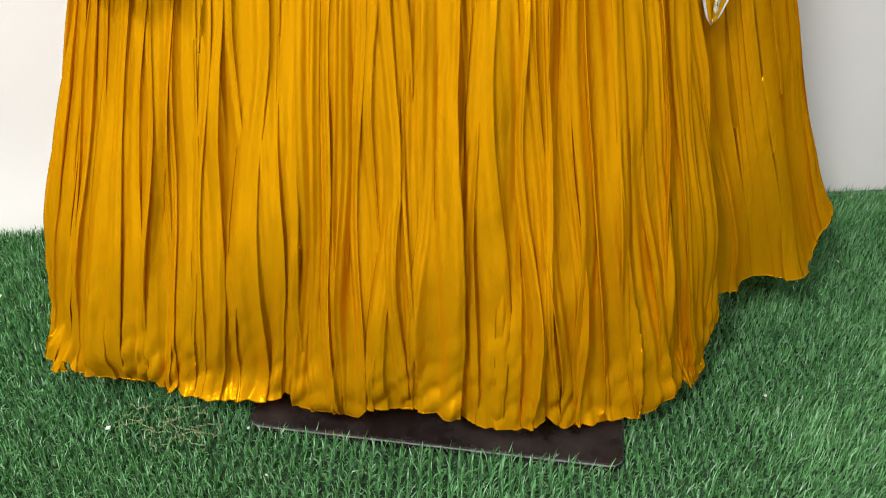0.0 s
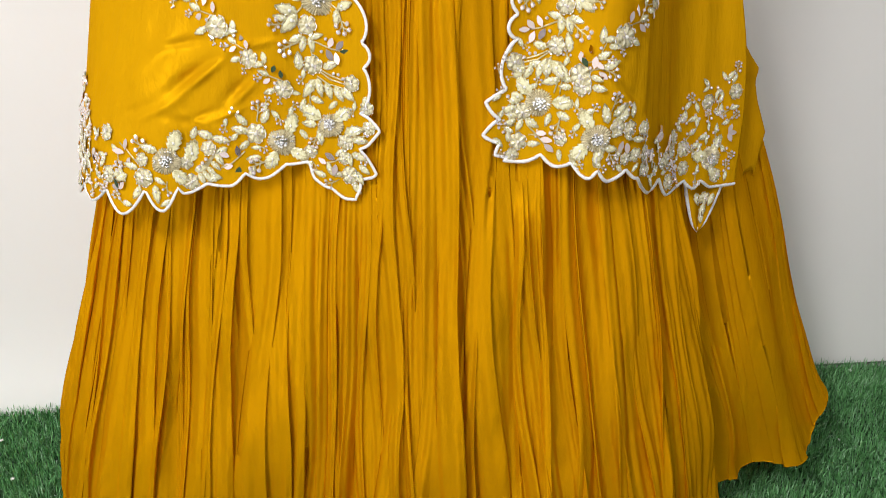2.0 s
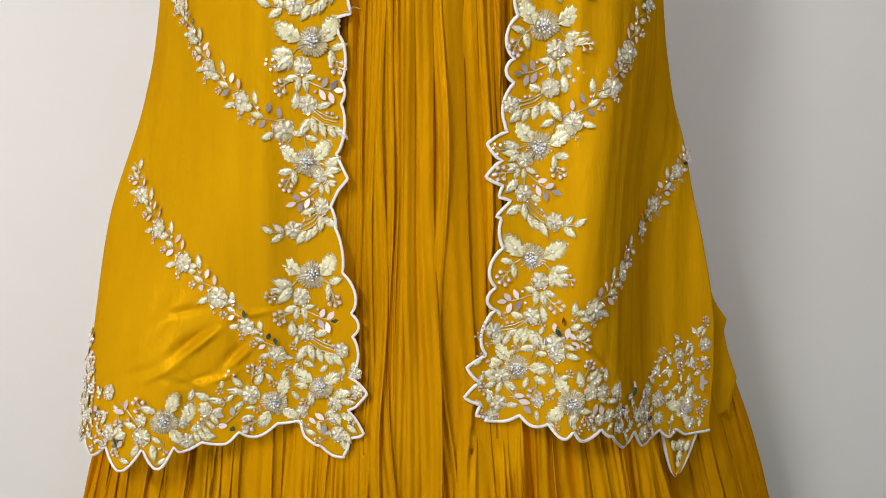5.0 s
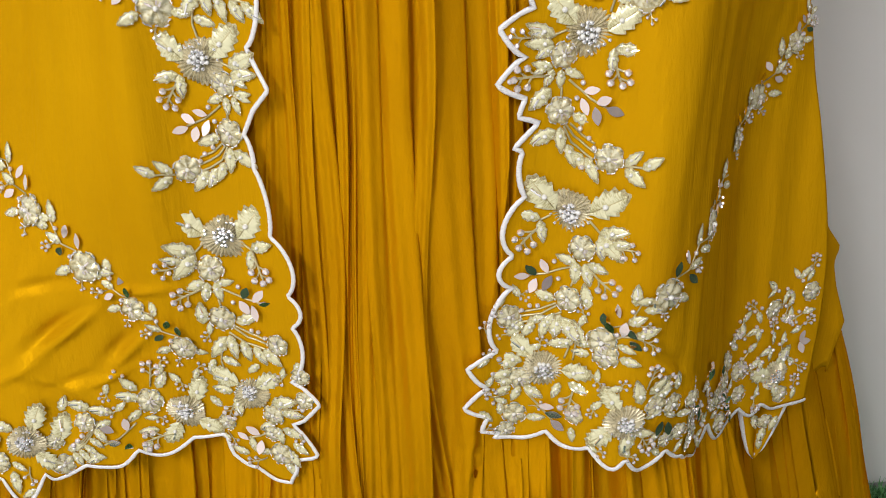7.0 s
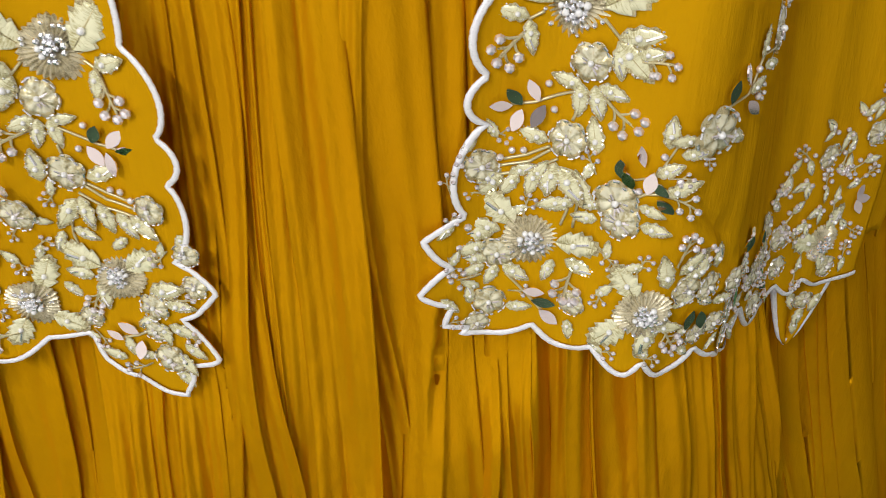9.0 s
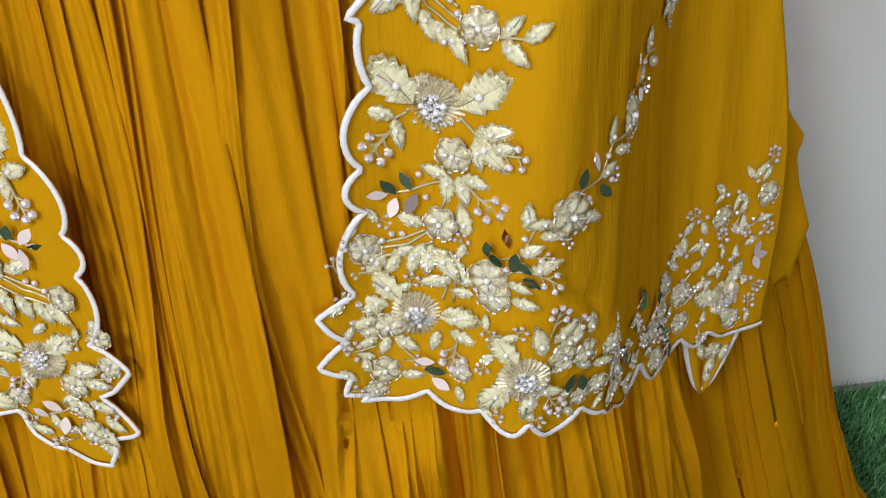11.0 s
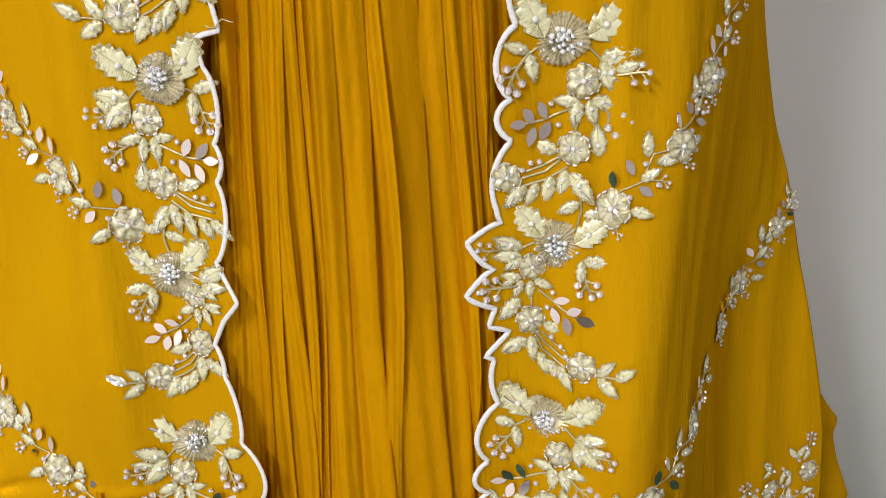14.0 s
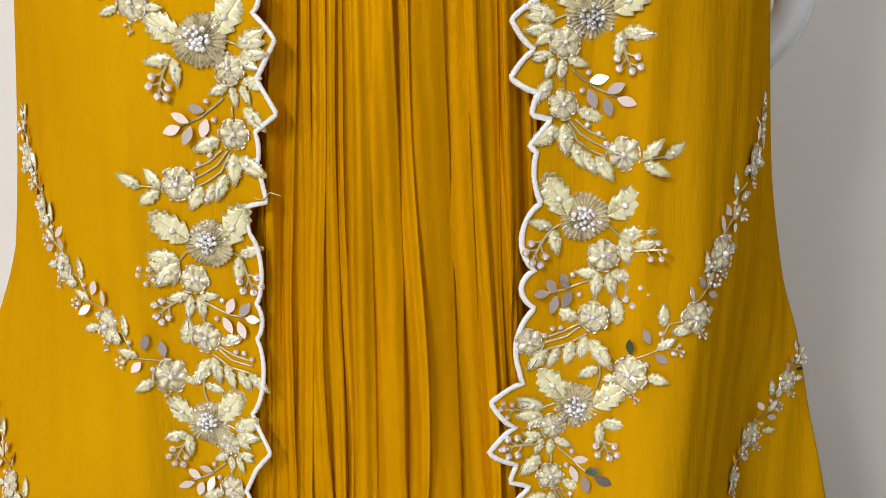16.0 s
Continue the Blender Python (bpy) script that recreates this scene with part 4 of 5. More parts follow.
def mirror_mesh():
    b_ = Build()
    n_ = 14
    rim = []
    for k in range(2 * n_):
        t = k / n_
        x = t if t <= 1 else 2 - t
        w = 0.255 * math.sin(math.pi * x) ** 0.85
        rim.append((x, w if t <= 1 else -w))
    rim = rim[::-1]
    m_ = len(rim)
    b_.add([(x, y, 0.0) for x, y in rim] + [(x, y, 0.07) for x, y in rim], [tuple(range(m_, 2 * m_))] + [(k, (k + 1) % m_, m_ + (k + 1) % m_, m_ + k) for k in range(m_)])
    return b_.mesh("mirror_leaf", [MIRROR], False)


def spray_mesh(n_, seed):
    b_ = Build()
    g = random.Random(seed)
    main = [(t, 0.12 * math.sin(t * 2.2 + seed), 0.03) for t in (0, 0.25, 0.5, 0.75, 0.92)]
    b_.tube(main, 0.035, 0, 5, 0.8)
    ends = [main[-1]]
    for k in range(n_ - 1):
        t = 0.35 + 0.5 * k / max(1, n_ - 1)
        s_ = 1 if k % 2 else -1
        a = (t, 0.12 * math.sin(t * 2.2 + seed), 0.03)
        e = (t + 0.16, a[1] + s_ * (0.24 + g.uniform(-0.03, 0.05)), 0.03)
        b_.tube([a, ((a[0] + e[0]) / 2 + 0.03, (a[1] + e[1]) / 2, 0.03), e], 0.028, 0, 5, 0.8)
        ends.append(e)
    for e in ends:
        b_.ball((e[0] + 0.03, e[1], 0.09), 0.108, 1, 7, 4, 0.85)
    return b_.mesh("bead_spray", [OLIVE, CRYSTAL], False)


LEAVES = [leaf_mesh(k) for k in range(4)]
BIG_LEAVES = [leaf_mesh(10 + k, True) for k in range(2)]
SMALL = [small_flower_mesh(k) for k in range(4)]
BIG = [big_flower_mesh(k) for k in range(3)]
MIRROR_LEAF = mirror_mesh()
SPRAYS = {n_: [spray_mesh(n_, 3 * n_ + k) for k in range(2)] for n_ in (3, 4, 5)}


LOOKS = {"flower": "fluted flower with a silver beaded heart", "small_flower": "small gold sequin flower rimmed with beads", "mirror_leaf": "flat rose mirror leaf", "bead_spray": "spray of pink crystal beads", "broad_leaf": "broad ivory stitched leaf", "leaf": "ivory stitched leaf with a pearl"}


class Needle:
    """Sews motifs to a panel; offsets in millimetres across (away from the front edge) and up."""

    def __init__(self, panel, ob, side, seed):
        self.panel, self.ob, self.side, self.g = panel, ob, side, random.Random(seed)
        self.u0 = self.z0 = 0.0
        self.k = 1.0
        self.done = []

    def start(self, x, z):
        self.u0, self.z0 = self.panel.u_of_x(x, z), z
        return self

    def sew(self, name, me, dx, dy, angle, size, tilt=0.0, lift=0.0006, sy=1.0):
        dx, dy, size = dx * self.k, dy * self.k, size * (1 + self.k) / 2
        a = radians(angle)
        for reach in ((-1.0, 1.0) if name in ("flower", "small_flower") else (0.0, 1.3) if name == "bead_spray" else (0.0, 1.0)):
            z = self.z0 + (dy + 0.85 * reach * size * math.sin(a)) / 1000
            x = self.panel.at(self.u0 + (dx + 0.85 * reach * size * math.cos(a)) / 1000, z).x
            if z < hem_line(x, self.side) - 0.002 or x * self.side < flower_line(z, self.side) * self.side - front_edge(z, self.side) - 0.0035:
                return None
        mid = 0.0 if name in ("flower", "small_flower") else 0.5
        self.done.append((self.u0 + (dx + mid * size * math.cos(a)) / 1000, self.z0 + (dy + mid * size * math.sin(a)) / 1000, 0.006 if mid else size / 1000))
        if self.side < 0:
            angle = 180 - angle
        m = self.panel.place(self.u0 + dx / 1000, self.z0 + dy / 1000, lift)
        tip = Matrix.Identity(4)
        if tilt:
            tip = pose(0, 0, 0, self.g.gauss(0, tilt), self.g.gauss(0, tilt), 0)
        m = m @ pose(0, 0, 0, 0, 0, angle) @ tip @ Matrix.Diagonal((size / 1000, size / 1000 * sy, size / 1000, 1))
        return put(name, me, self.ob, m, LOOKS.get(name, ""))

    def flower(self, dx, dy, size=13.8):
        return self.sew("flower", self.g.choice(BIG), dx, dy, self.g.uniform(-25, 25) + (90 if self.side < 0 else 0) * 0, size, 4, 0.001)

    def small(self, dx, dy, size=8.6):
        return self.sew("small_flower", self.g.choice(SMALL), dx, dy, self.g.uniform(0, 360), size * self.g.uniform(0.95, 1.06), 3, 0.001)

    def leaf(self, dx, dy, angle, size=14.0):
        return self.sew("leaf", self.g.choice(LEAVES), dx, dy, angle + self.g.gauss(0, 3), size * self.g.uniform(0.97, 1.08), 2.5, 0.0012, sy=self.g.uniform(0.88, 1.1))

    def big_leaf(self, dx, dy, angle, size=20.0):
        return self.sew("broad_leaf", self.g.choice(BIG_LEAVES), dx, dy, angle + self.g.gauss(0, 5), size, 2.5, 0.0012)

    def spray(self, dx, dy, angle, size, n_):
        return self.sew("bead_spray", self.g.choice(SPRAYS[n_]), dx, dy, angle, size * 0.95)

    def mirror(self, dx, dy, angle, size=10.5):
        return self.sew("mirror_leaf", MIRROR_LEAF, dx, dy, angle, size, 11, 0.0018)

    def bead(self, dx, dy):
        return self.sew("crystal_bead", BEAD, dx, dy, 0, 1.7)

    def stem(self, pts, width=0.7):
        b_ = Build()
        out = []
        for k in range(len(pts) - 1):
            for s in range(5):
                t = s / 5
                out.append((pts[k][0] + (pts[k + 1][0] - pts[k][0]) * t, pts[k][1] + (pts[k + 1][1] - pts[k][1]) * t))
        out.append(pts[-1])
        world_pts = []
        for dx, dy in out:
            m = self.panel.place(self.u0 + dx * self.k / 1000, self.z0 + dy * self.k / 1000, 0.0006)
            world_pts.append(m.translation)
        b_.tube(world_pts, width / 1000, 0, 5)
        return put("stem", b_.mesh("stem", [OLIVE]), self.ob)

    def fern(self, x0, y0, x1, y1, sag, n_=5):
        """A bowed double stem from one place to another, leaves along its lower side."""
        def bow(t, k=1.0):
            return x0 + (x1 - x0) * t, y0 + (y1 - y0) * t - sag * k * 4 * t * (1 - t)
        for k in (1.0, 0.55, 0.15):
            self.stem([bow(t, k) for t in (0, 0.25, 0.5, 0.75, 1)], 0.55)
        away = math.degrees(math.atan2(y1 - y0, x1 - x0))
        down = -75 if x1 > x0 else 75
        for k in range(n_):
            t = (k + 0.6) / n_
            px, py = bow(t)
            self.leaf(px, py - 0.5, away + down + self.g.gauss(0, 8), 11.5)
        for t in (0.55, 0.72, 0.88):
            px, py = bow(t, 0.1)
            self.sew("crystal_bead", BEAD, px, py + 3, 0, 2.0)


bead_build = Build()
bead_build.ball((0, 0, 0.5), 1.0, 0, 8, 5, 0.8)
BEAD = bead_build.mesh("crystal_bead", [CRYSTAL])


def pointed_unit(n_):
    """Growth round a flower beside the pointed scallops."""
    n_.flower(0, 0)
    n_.big_leaf(-7.1, 3.3, 129, 23.5), n_.big_leaf(10.6, 1.1, 35, 21.2), n_.leaf(-18.4, -2.4, 152, 16.8), n_.leaf(-19.1, -6.7, 178, 14.9)
    n_.leaf(-18.4, -8.1, -151, 11.4), n_.leaf(-20.5, -1, 177, 12), n_.spray(-27.6, -1.7, 178, 16.3, 4), n_.stem([(-11.3, 0.4), (-17, -1.7), (-20.5, -3.8)])
    n_.small(-13, -13, 8.2), n_.leaf(15.6, -8.1, -6, 15.2), n_.leaf(14.6, -8.5, -98, 13.1), n_.spray(15.8, -8.5, -72, 21.9, 5)
    n_.leaf(-19.1, -19.4, 170, 10.5), n_.leaf(-18.4, -20.8, -113, 10.3), n_.leaf(-13.7, -21.2, -97, 10), n_.leaf(-11.6, -20.8, -23, 10.8)
    n_.leaf(-21.9, -20.1, -165, 8.1), n_.spray(-19.8, -22.2, -164, 22.7, 5), n_.bead(-42.4, -26), n_.stem([(-9.2, -26.5), (-5, -30), (2.8, -35.7), (14.1, -40.2)])
    n_.mirror(-0.3, -32.5, 13, 9.5), n_.mirror(8.2, -37.8, 27, 10.3), n_.mirror(-1.1, -35.9, -68, 10.6), n_.mirror(7.4, -39.9, -72, 10.4)
    n_.mirror(13, -40.2, -18, 10.6), n_.bead(-1.1, -27.9), n_.bead(-4.2, -36.6), n_.stem([(-13, -30.7), (-13, -35.7)])
    n_.small(-13.4, -43.4, 8.5), n_.leaf(-5.7, -46.3, -22, 14.1), n_.leaf(-19.5, -31.4, -132, 15.2), n_.bead(-1, -53.6)
    n_.stem([(-9.9, -51.2), (-4.2, -58.3), (2.8, -62.5), (9.2, -65.4)]), n_.stem([(-10.6, -52.6), (-5.7, -61.8), (2.1, -66.8), (8.5, -69.6)]), n_.stem([(-7.1, -50.9), (0, -56.9), (8.5, -60.4)]), n_.leaf(-15.3, -55.2, -151, 17.2)
    n_.leaf(-12.7, -53.3, -86, 15.2), n_.leaf(-7.8, -63.3, -67, 13.4), n_.leaf(-2.1, -67.5, -61, 12.5), n_.leaf(4.2, -69.6, -55, 14.7)
    n_.bead(5, -57.9), n_.bead(8.5, -62.8), n_.bead(2.1, -75.3), n_.small(17.3, -67.9, 9.1)
    n_.stem([(25.5, -71), (32.5, -69.9), (38.2, -69.6)]), n_.leaf(27.2, -69.9, 46, 13.3), n_.leaf(37.5, -69.9, 33, 13), n_.leaf(27.6, -72.2, -30, 13.9)


def round_unit(n_):
    """Growth round a flower beside the round scallops."""
    n_.flower(0, 0)
    n_.big_leaf(-9.2, 0.4, 121, 24.7), n_.big_leaf(12.7, 1.1, 37, 25), n_.leaf(-17.3, -5.9, 164, 14), n_.leaf(-16.7, -7.4, -83, 13.9)
    n_.spray(-16.3, -7.4, -119, 23.4, 5), n_.stem([(-11.3, -3.8), (-17, -7.1)]), n_.leaf(19.8, -10.5, 12, 18.5), n_.leaf(27.6, -15.8, 18, 12.3)
    n_.leaf(19.8, -12.3, -44, 19.9), n_.leaf(20.5, -13.7, -73, 12.6), n_.spray(28.3, -17.3, -4, 17.7, 4), n_.bead(35.4, -22.2)
    n_.stem([(12.7, -3.8), (18.4, -9.5), (24.1, -14.4)]), n_.small(10.9, -21.2, 8.8), n_.leaf(8.5, -31.7, 167, 11.9), n_.leaf(8.8, -31.1, -98, 12.9)
    n_.leaf(13.9, -31.1, -77, 13.4), n_.leaf(15.6, -30.7, -17, 13), n_.spray(17.7, -33.5, -35, 22.4, 5), n_.stem([(7.1, -34.2), (-1.4, -37.8), (-9.9, -41.3), (-19.1, -42.7)])
    n_.mirror(-14.9, -42, 128, 10.8), n_.mirror(-8.2, -40.2, 115, 10.5), n_.mirror(-18.7, -42.6, -179, 9.6), n_.mirror(-14.4, -44.1, -110, 10.9)
    n_.mirror(-5.7, -41.7, -118, 11.1), n_.bead(-5.4, -32.8), n_.bead(-1.3, -43.7), n_.stem([(8.2, -42.7), (7.1, -47)])
    n_.small(6.7, -55.5, 9.2), n_.leaf(-2.5, -57.7, 162, 14.6), n_.leaf(19.4, -59.4, 97, 14.9), n_.stem([(0, -61.8), (-8.5, -68.2), (-21.2, -71.3)])
    n_.stem([(3.5, -65.4), (-7.1, -72.4), (-21.2, -75.6)]), n_.stem([(-0.7, -60.4), (-9.9, -65.1), (-19.1, -67.9)]), n_.leaf(3.1, -67.5, -103, 15), n_.leaf(-5, -71, -106, 14.8)
    n_.leaf(-12.7, -74.6, -122, 13.3), n_.leaf(-19.1, -75.6, -141, 15.4), n_.leaf(5.4, -68.9, -52, 18.2), n_.bead(-16.3, -63.3)
    n_.bead(-11.6, -62.8), n_.bead(-20.8, -66.8), n_.small(-29, -70.3, 7.9), n_.leaf(9.5, -84.2, -156, 12.2)
    n_.stem([(10.2, -80.9), (11, -88), (8.8, -96.5)])


SEW_R, SEW_L = Needle(RIGHT, RIGHT_OB, 1, 41), Needle(LEFT, LEFT_OB, -1, 42)
# the repeats are stretched or eased by how the cloth hangs
for z, unit, k in ((1.041, pointed_unit, 1.06), (0.935, round_unit, 1.0), (0.828, pointed_unit, 1.0), (0.726, round_unit, 1.0)):
    SEW_R.k = k
    unit(SEW_R.start(flower_line(z, 1), z))
for z, unit, k in ((1.03, pointed_unit, 1.13), (0.92, round_unit, 1.0), (0.812, pointed_unit, 0.92), (0.707, round_unit, 1.0)):
    SEW_L.k = k
    unit(SEW_L.start(flower_line(z, -1), z))
SEW_R.k = SEW_L.k = 1.0


def trail(n_, flowers):
    """A vine that climbs from flower to flower, given as (x, z), with leaves, mirrors and beads between."""
    line = [(n_.panel.u_of_x(x, z) * 1000, z * 1000) for x, z in flowers]
    n_.u0, n_.z0 = 0.0, 0.0
    for (u1, z1), (u2, z2) in zip(line, line[1:]):
        k = min(1.1, math.dist((u1, z1), (u2, z2)) / 44)
        a = math.degrees(math.atan2(z2 - z1, u2 - u1))
        c_, q = math.cos(radians(a)), math.sin(radians(a))

        def on(along_, across):
            return u1 + k * (along_ * c_ - across * q), z1 + k * (along_ * q + across * c_)
        n_.small(u1, z1, 10.0 * (0.35 + 0.65 * k))
        for sew, at, turn, size in ((n_.leaf, (6.5, -6.5), -56, 11), (n_.mirror, (7.7, 7.4), 49, 9.4), (n_.mirror, (18.3, 6.1), 74, 9.2), (n_.mirror, (16.3, 0.3), -76, 9.2), (n_.leaf, (29.3, 8.0), 42, 12), (n_.leaf, (19.4, 1.4), -11, 11), (n_.leaf, (-7.0, 2.0), 150, 10), (n_.leaf, (31.0, 3.0), -40, 10)):
            sew(*on(*at), a + turn, size * (0.35 + 0.65 * k))
        n_.spray(*on(21.9, -2.0), a - 51, 11, 4)
        n_.spray(*on(-3.0, -6.0), a - 110, 10, 3)
        n_.bead(*on(10.0, -1.0)), n_.bead(*on(26.0, 6.0)), n_.bead(*on(24.0, -6.0))
        n_.stem([on(3, 3), on(8.7, 4.4), on(18.8, 0.7), on(32.0, 6.7), on(42.0, 1.0)], 0.5)


trail(SEW_R, [(0.150, 0.849), (0.183, 0.880), (0.199, 0.911), (0.222, 0.956), (0.238, 0.987)])
trail(SEW_R, [(0.138, 0.647), (0.172, 0.681), (0.201, 0.707), (0.232, 0.733), (0.250, 0.754), (0.275, 0.787), (0.29, 0.81)])
trail(SEW_L, [(-0.112, 0.841), (-0.153, 0.866), (-0.188, 0.895), (-0.208, 0.927), (-0.226, 0.955), (-0.233, 0.99)])
trail(SEW_L, [(-0.124, 0.630), (-0.154, 0.656), (-0.181, 0.683), (-0.218, 0.712), (-0.250, 0.739), (-0.277, 0.768), (-0.290, 0.80)])
trail(SEW_L, [(-0.118, 1.050), (-0.158, 1.076), (-0.185, 1.10)])


def right_front_corner(n_):
    """Growth of the lowest front corner, round its two flowers."""
    n_.start(0.104, 0.620)
    n_.flower(0, 0, 12.5)
    n_.big_leaf(-8, 7, 128, 20), n_.big_leaf(12, 1, 2, 19), n_.leaf(-14, 3, 160, 17), n_.leaf(-17, 1, 182, 15), n_.spray(-18, 0, 176, 20, 4)
    n_.leaf(-20, -5, 190, 14), n_.small(-14, -9, 8.8), n_.leaf(-19, -13, 172, 14), n_.leaf(-20, -16, 205, 11), n_.leaf(-14, -16, 250, 12), n_.leaf(-11, -15, -35, 13)
    n_.spray(-21, -20, 186, 16, 4), n_.stem([(-10, -20), (2, -32), (9, -39)])
    n_.mirror(9, -27, 178, 10), n_.mirror(3, -32, -8, 11.5), n_.mirror(7, -37, -35, 11)
    n_.small(-17, -36, 8.4), n_.leaf(-26, -36, 100, 10), n_.leaf(-9, -38, 5, 12), n_.leaf(-22, -28, 150, 10), n_.spray(-8, -30, 20, 12, 3)
    n_.leaf(11, -9, 258, 12), n_.leaf(17, -8, -22, 14), n_.spray(19, -9, 274, 23, 5)
    n_.leaf(17, 23, 208, 13), n_.leaf(23, 22, 118, 16), n_.stem([(19, 26), (18, 9)])
    n_.small(38, 18, 9.4), n_.leaf(47, 18, -6, 13), n_.leaf(28, 16, 175, 11)
    n_.mirror(41, 35, 112, 10.5), n_.mirror(47, 34, 82, 11.5), n_.mirror(51, 32, -42, 10.5), n_.leaf(54, 34, 26, 15), n_.spray(53, 33, -22, 17, 4), n_.stem([(38, 26), (46, 33), (56, 35)])
    n_.leaf(-12, 32, 20, 12), n_.leaf(-26, 28, 20, 14), n_.leaf(-2, 30, 60, 11), n_.spray(-20, 20, 170, 12, 3), n_.leaf(4, 24, 80, 12)
    n_.start(0.154, 0.593)
    n_.flower(0, 0, 12.5)
    n_.big_leaf(-4, 8, 118, 19), n_.big_leaf(-7, -6, 222, 20), n_.leaf(5, -8, 250, 17), n_.leaf(6, -8, -12, 14), n_.spray(9, -9, -52, 18, 5)
    n_.leaf(9, 14, 96, 16), n_.spray(13, 24, 84, 18, 5), n_.leaf(14, 20, 42, 16), n_.small(20, 9, 8), n_.leaf(17, 16, 15, 14), n_.leaf(13, 2, 10, 13), n_.leaf(25, 14, 75, 13)
    n_.mirror(26, -4, 250, 11), n_.mirror(30, -6, 280, 11), n_.leaf(28, 2, -40, 12), n_.spray(24, 18, 60, 15, 4)
    n_.leaf(26, -12, 230, 12), n_.small(33, 6, 8), n_.leaf(36, 16, 95, 13), n_.leaf(38, -4, -20, 13)


def left_front_corner(n_):
    n_.start(-0.083, 0.598)
    n_.flower(0, 0, 11.5)
    n_.big_leaf(8, 6, 25, 20), n_.big_leaf(-4, 5, 150, 18), n_.leaf(13, 0, 0, 14), n_.leaf(10, -4, 262, 14), n_.spray(12, -6, 282, 17, 5)
    n_.leaf(-14, -6, 166, 18), n_.spray(-22, -8, 176, 14, 3), n_.small(-14, -15, 8.4), n_.leaf(-20, -12, 186, 15), n_.leaf(-22, -16, 200, 14), n_.leaf(-13, -22, -30, 12)
    n_.leaf(-16, -25, 255, 12), n_.leaf(-20, -25, 206, 14), n_.spray(-22, -30, 196, 13, 4), n_.small(-12, -30, 7)
    n_.stem([(-14, -28), (-2, -34), (8, -36)])
    n_.mirror(-3, -32, 35, 11), n_.mirror(-4, -36, 282, 11), n_.mirror(5, -36, 40, 9)
    n_.small(-17, -46, 8.4), n_.leaf(-9, -46, 12, 12), n_.leaf(-22, -42, 232, 14), n_.leaf(-20, -52, 240, 13), n_.leaf(6, -48, 20, 11), n_.spray(-6, -50, 340, 15, 4), n_.leaf(-26, -36, 220, 12), n_.leaf(-24, -50, 210, 10), n_.leaf(2, -44, 80, 10)
    n_.start(-0.129, 0.581)
    n_.flower(0, 0, 12.5)
    n_.big_leaf(-6, 8, 115, 19), n_.big_leaf(-8, -7, 218, 17), n_.big_leaf(5, -9, 300, 18)
    n_.small(23, 8, 9), n_.leaf(17, 18, 118, 14), n_.leaf(30, 10, 10, 16), n_.spray(20, 19, 85, 20, 5), n_.leaf(31, 16, 45, 14), n_.leaf(30, 1, -40, 13), n_.leaf(14, 8, 30, 12)
    n_.leaf(48, 2, 15, 16), n_.leaf(50, -4, -30, 13), n_.spray(38, 19, 62, 15, 3), n_.stem([(34, -8), (46, -18), (56, -22)])
    n_.mirror(45, -20, 350, 11), n_.mirror(40, -21, 282, 11), n_.mirror(48, -12, 24, 11), n_.mirror(40, -12, 84, 10)
    n_.spray(10, -18, -22, 23, 5), n_.leaf(20, -14, -10, 13), n_.leaf(26, -22, 300, 11)
    n_.fern(58, -4, 78, -26, 5, 5), n_.leaf(62, 6, 20, 14), n_.leaf(66, -28, 200, 11), n_.leaf(58, -30, -20, 11)
    n_.start(-0.231, 0.567)
    n_.flower(0, 0, 12.5)
    n_.big_leaf(-4, 9, 112, 20), n_.big_leaf(-5, -8, 238, 17), n_.big_leaf(-20, -2, 104, 20), n_.leaf(-24, -10, 160, 14), n_.small(-20, -20, 8)
    n_.small(22, -15, 9), n_.leaf(12, -22, 262, 15), n_.leaf(28, -7, 18, 14), n_.leaf(26, -24, 305, 14), n_.leaf(8, 9, 25, 16), n_.spray(10, 12, 22, 22, 4), n_.leaf(14, -12, -20, 13), n_.spray(0, -18, 270, 14, 3)
    n_.stem([(30, 0), (38, 8), (46, 14)])
    n_.mirror(39, 8, 84, 11), n_.mirror(40, 6, 10, 11), n_.mirror(34, 2, -60, 10), n_.leaf(40, -14, -30, 14), n_.spray(40, -8, 10, 14, 4)


right_front_corner(SEW_R)
left_front_corner(SEW_L)


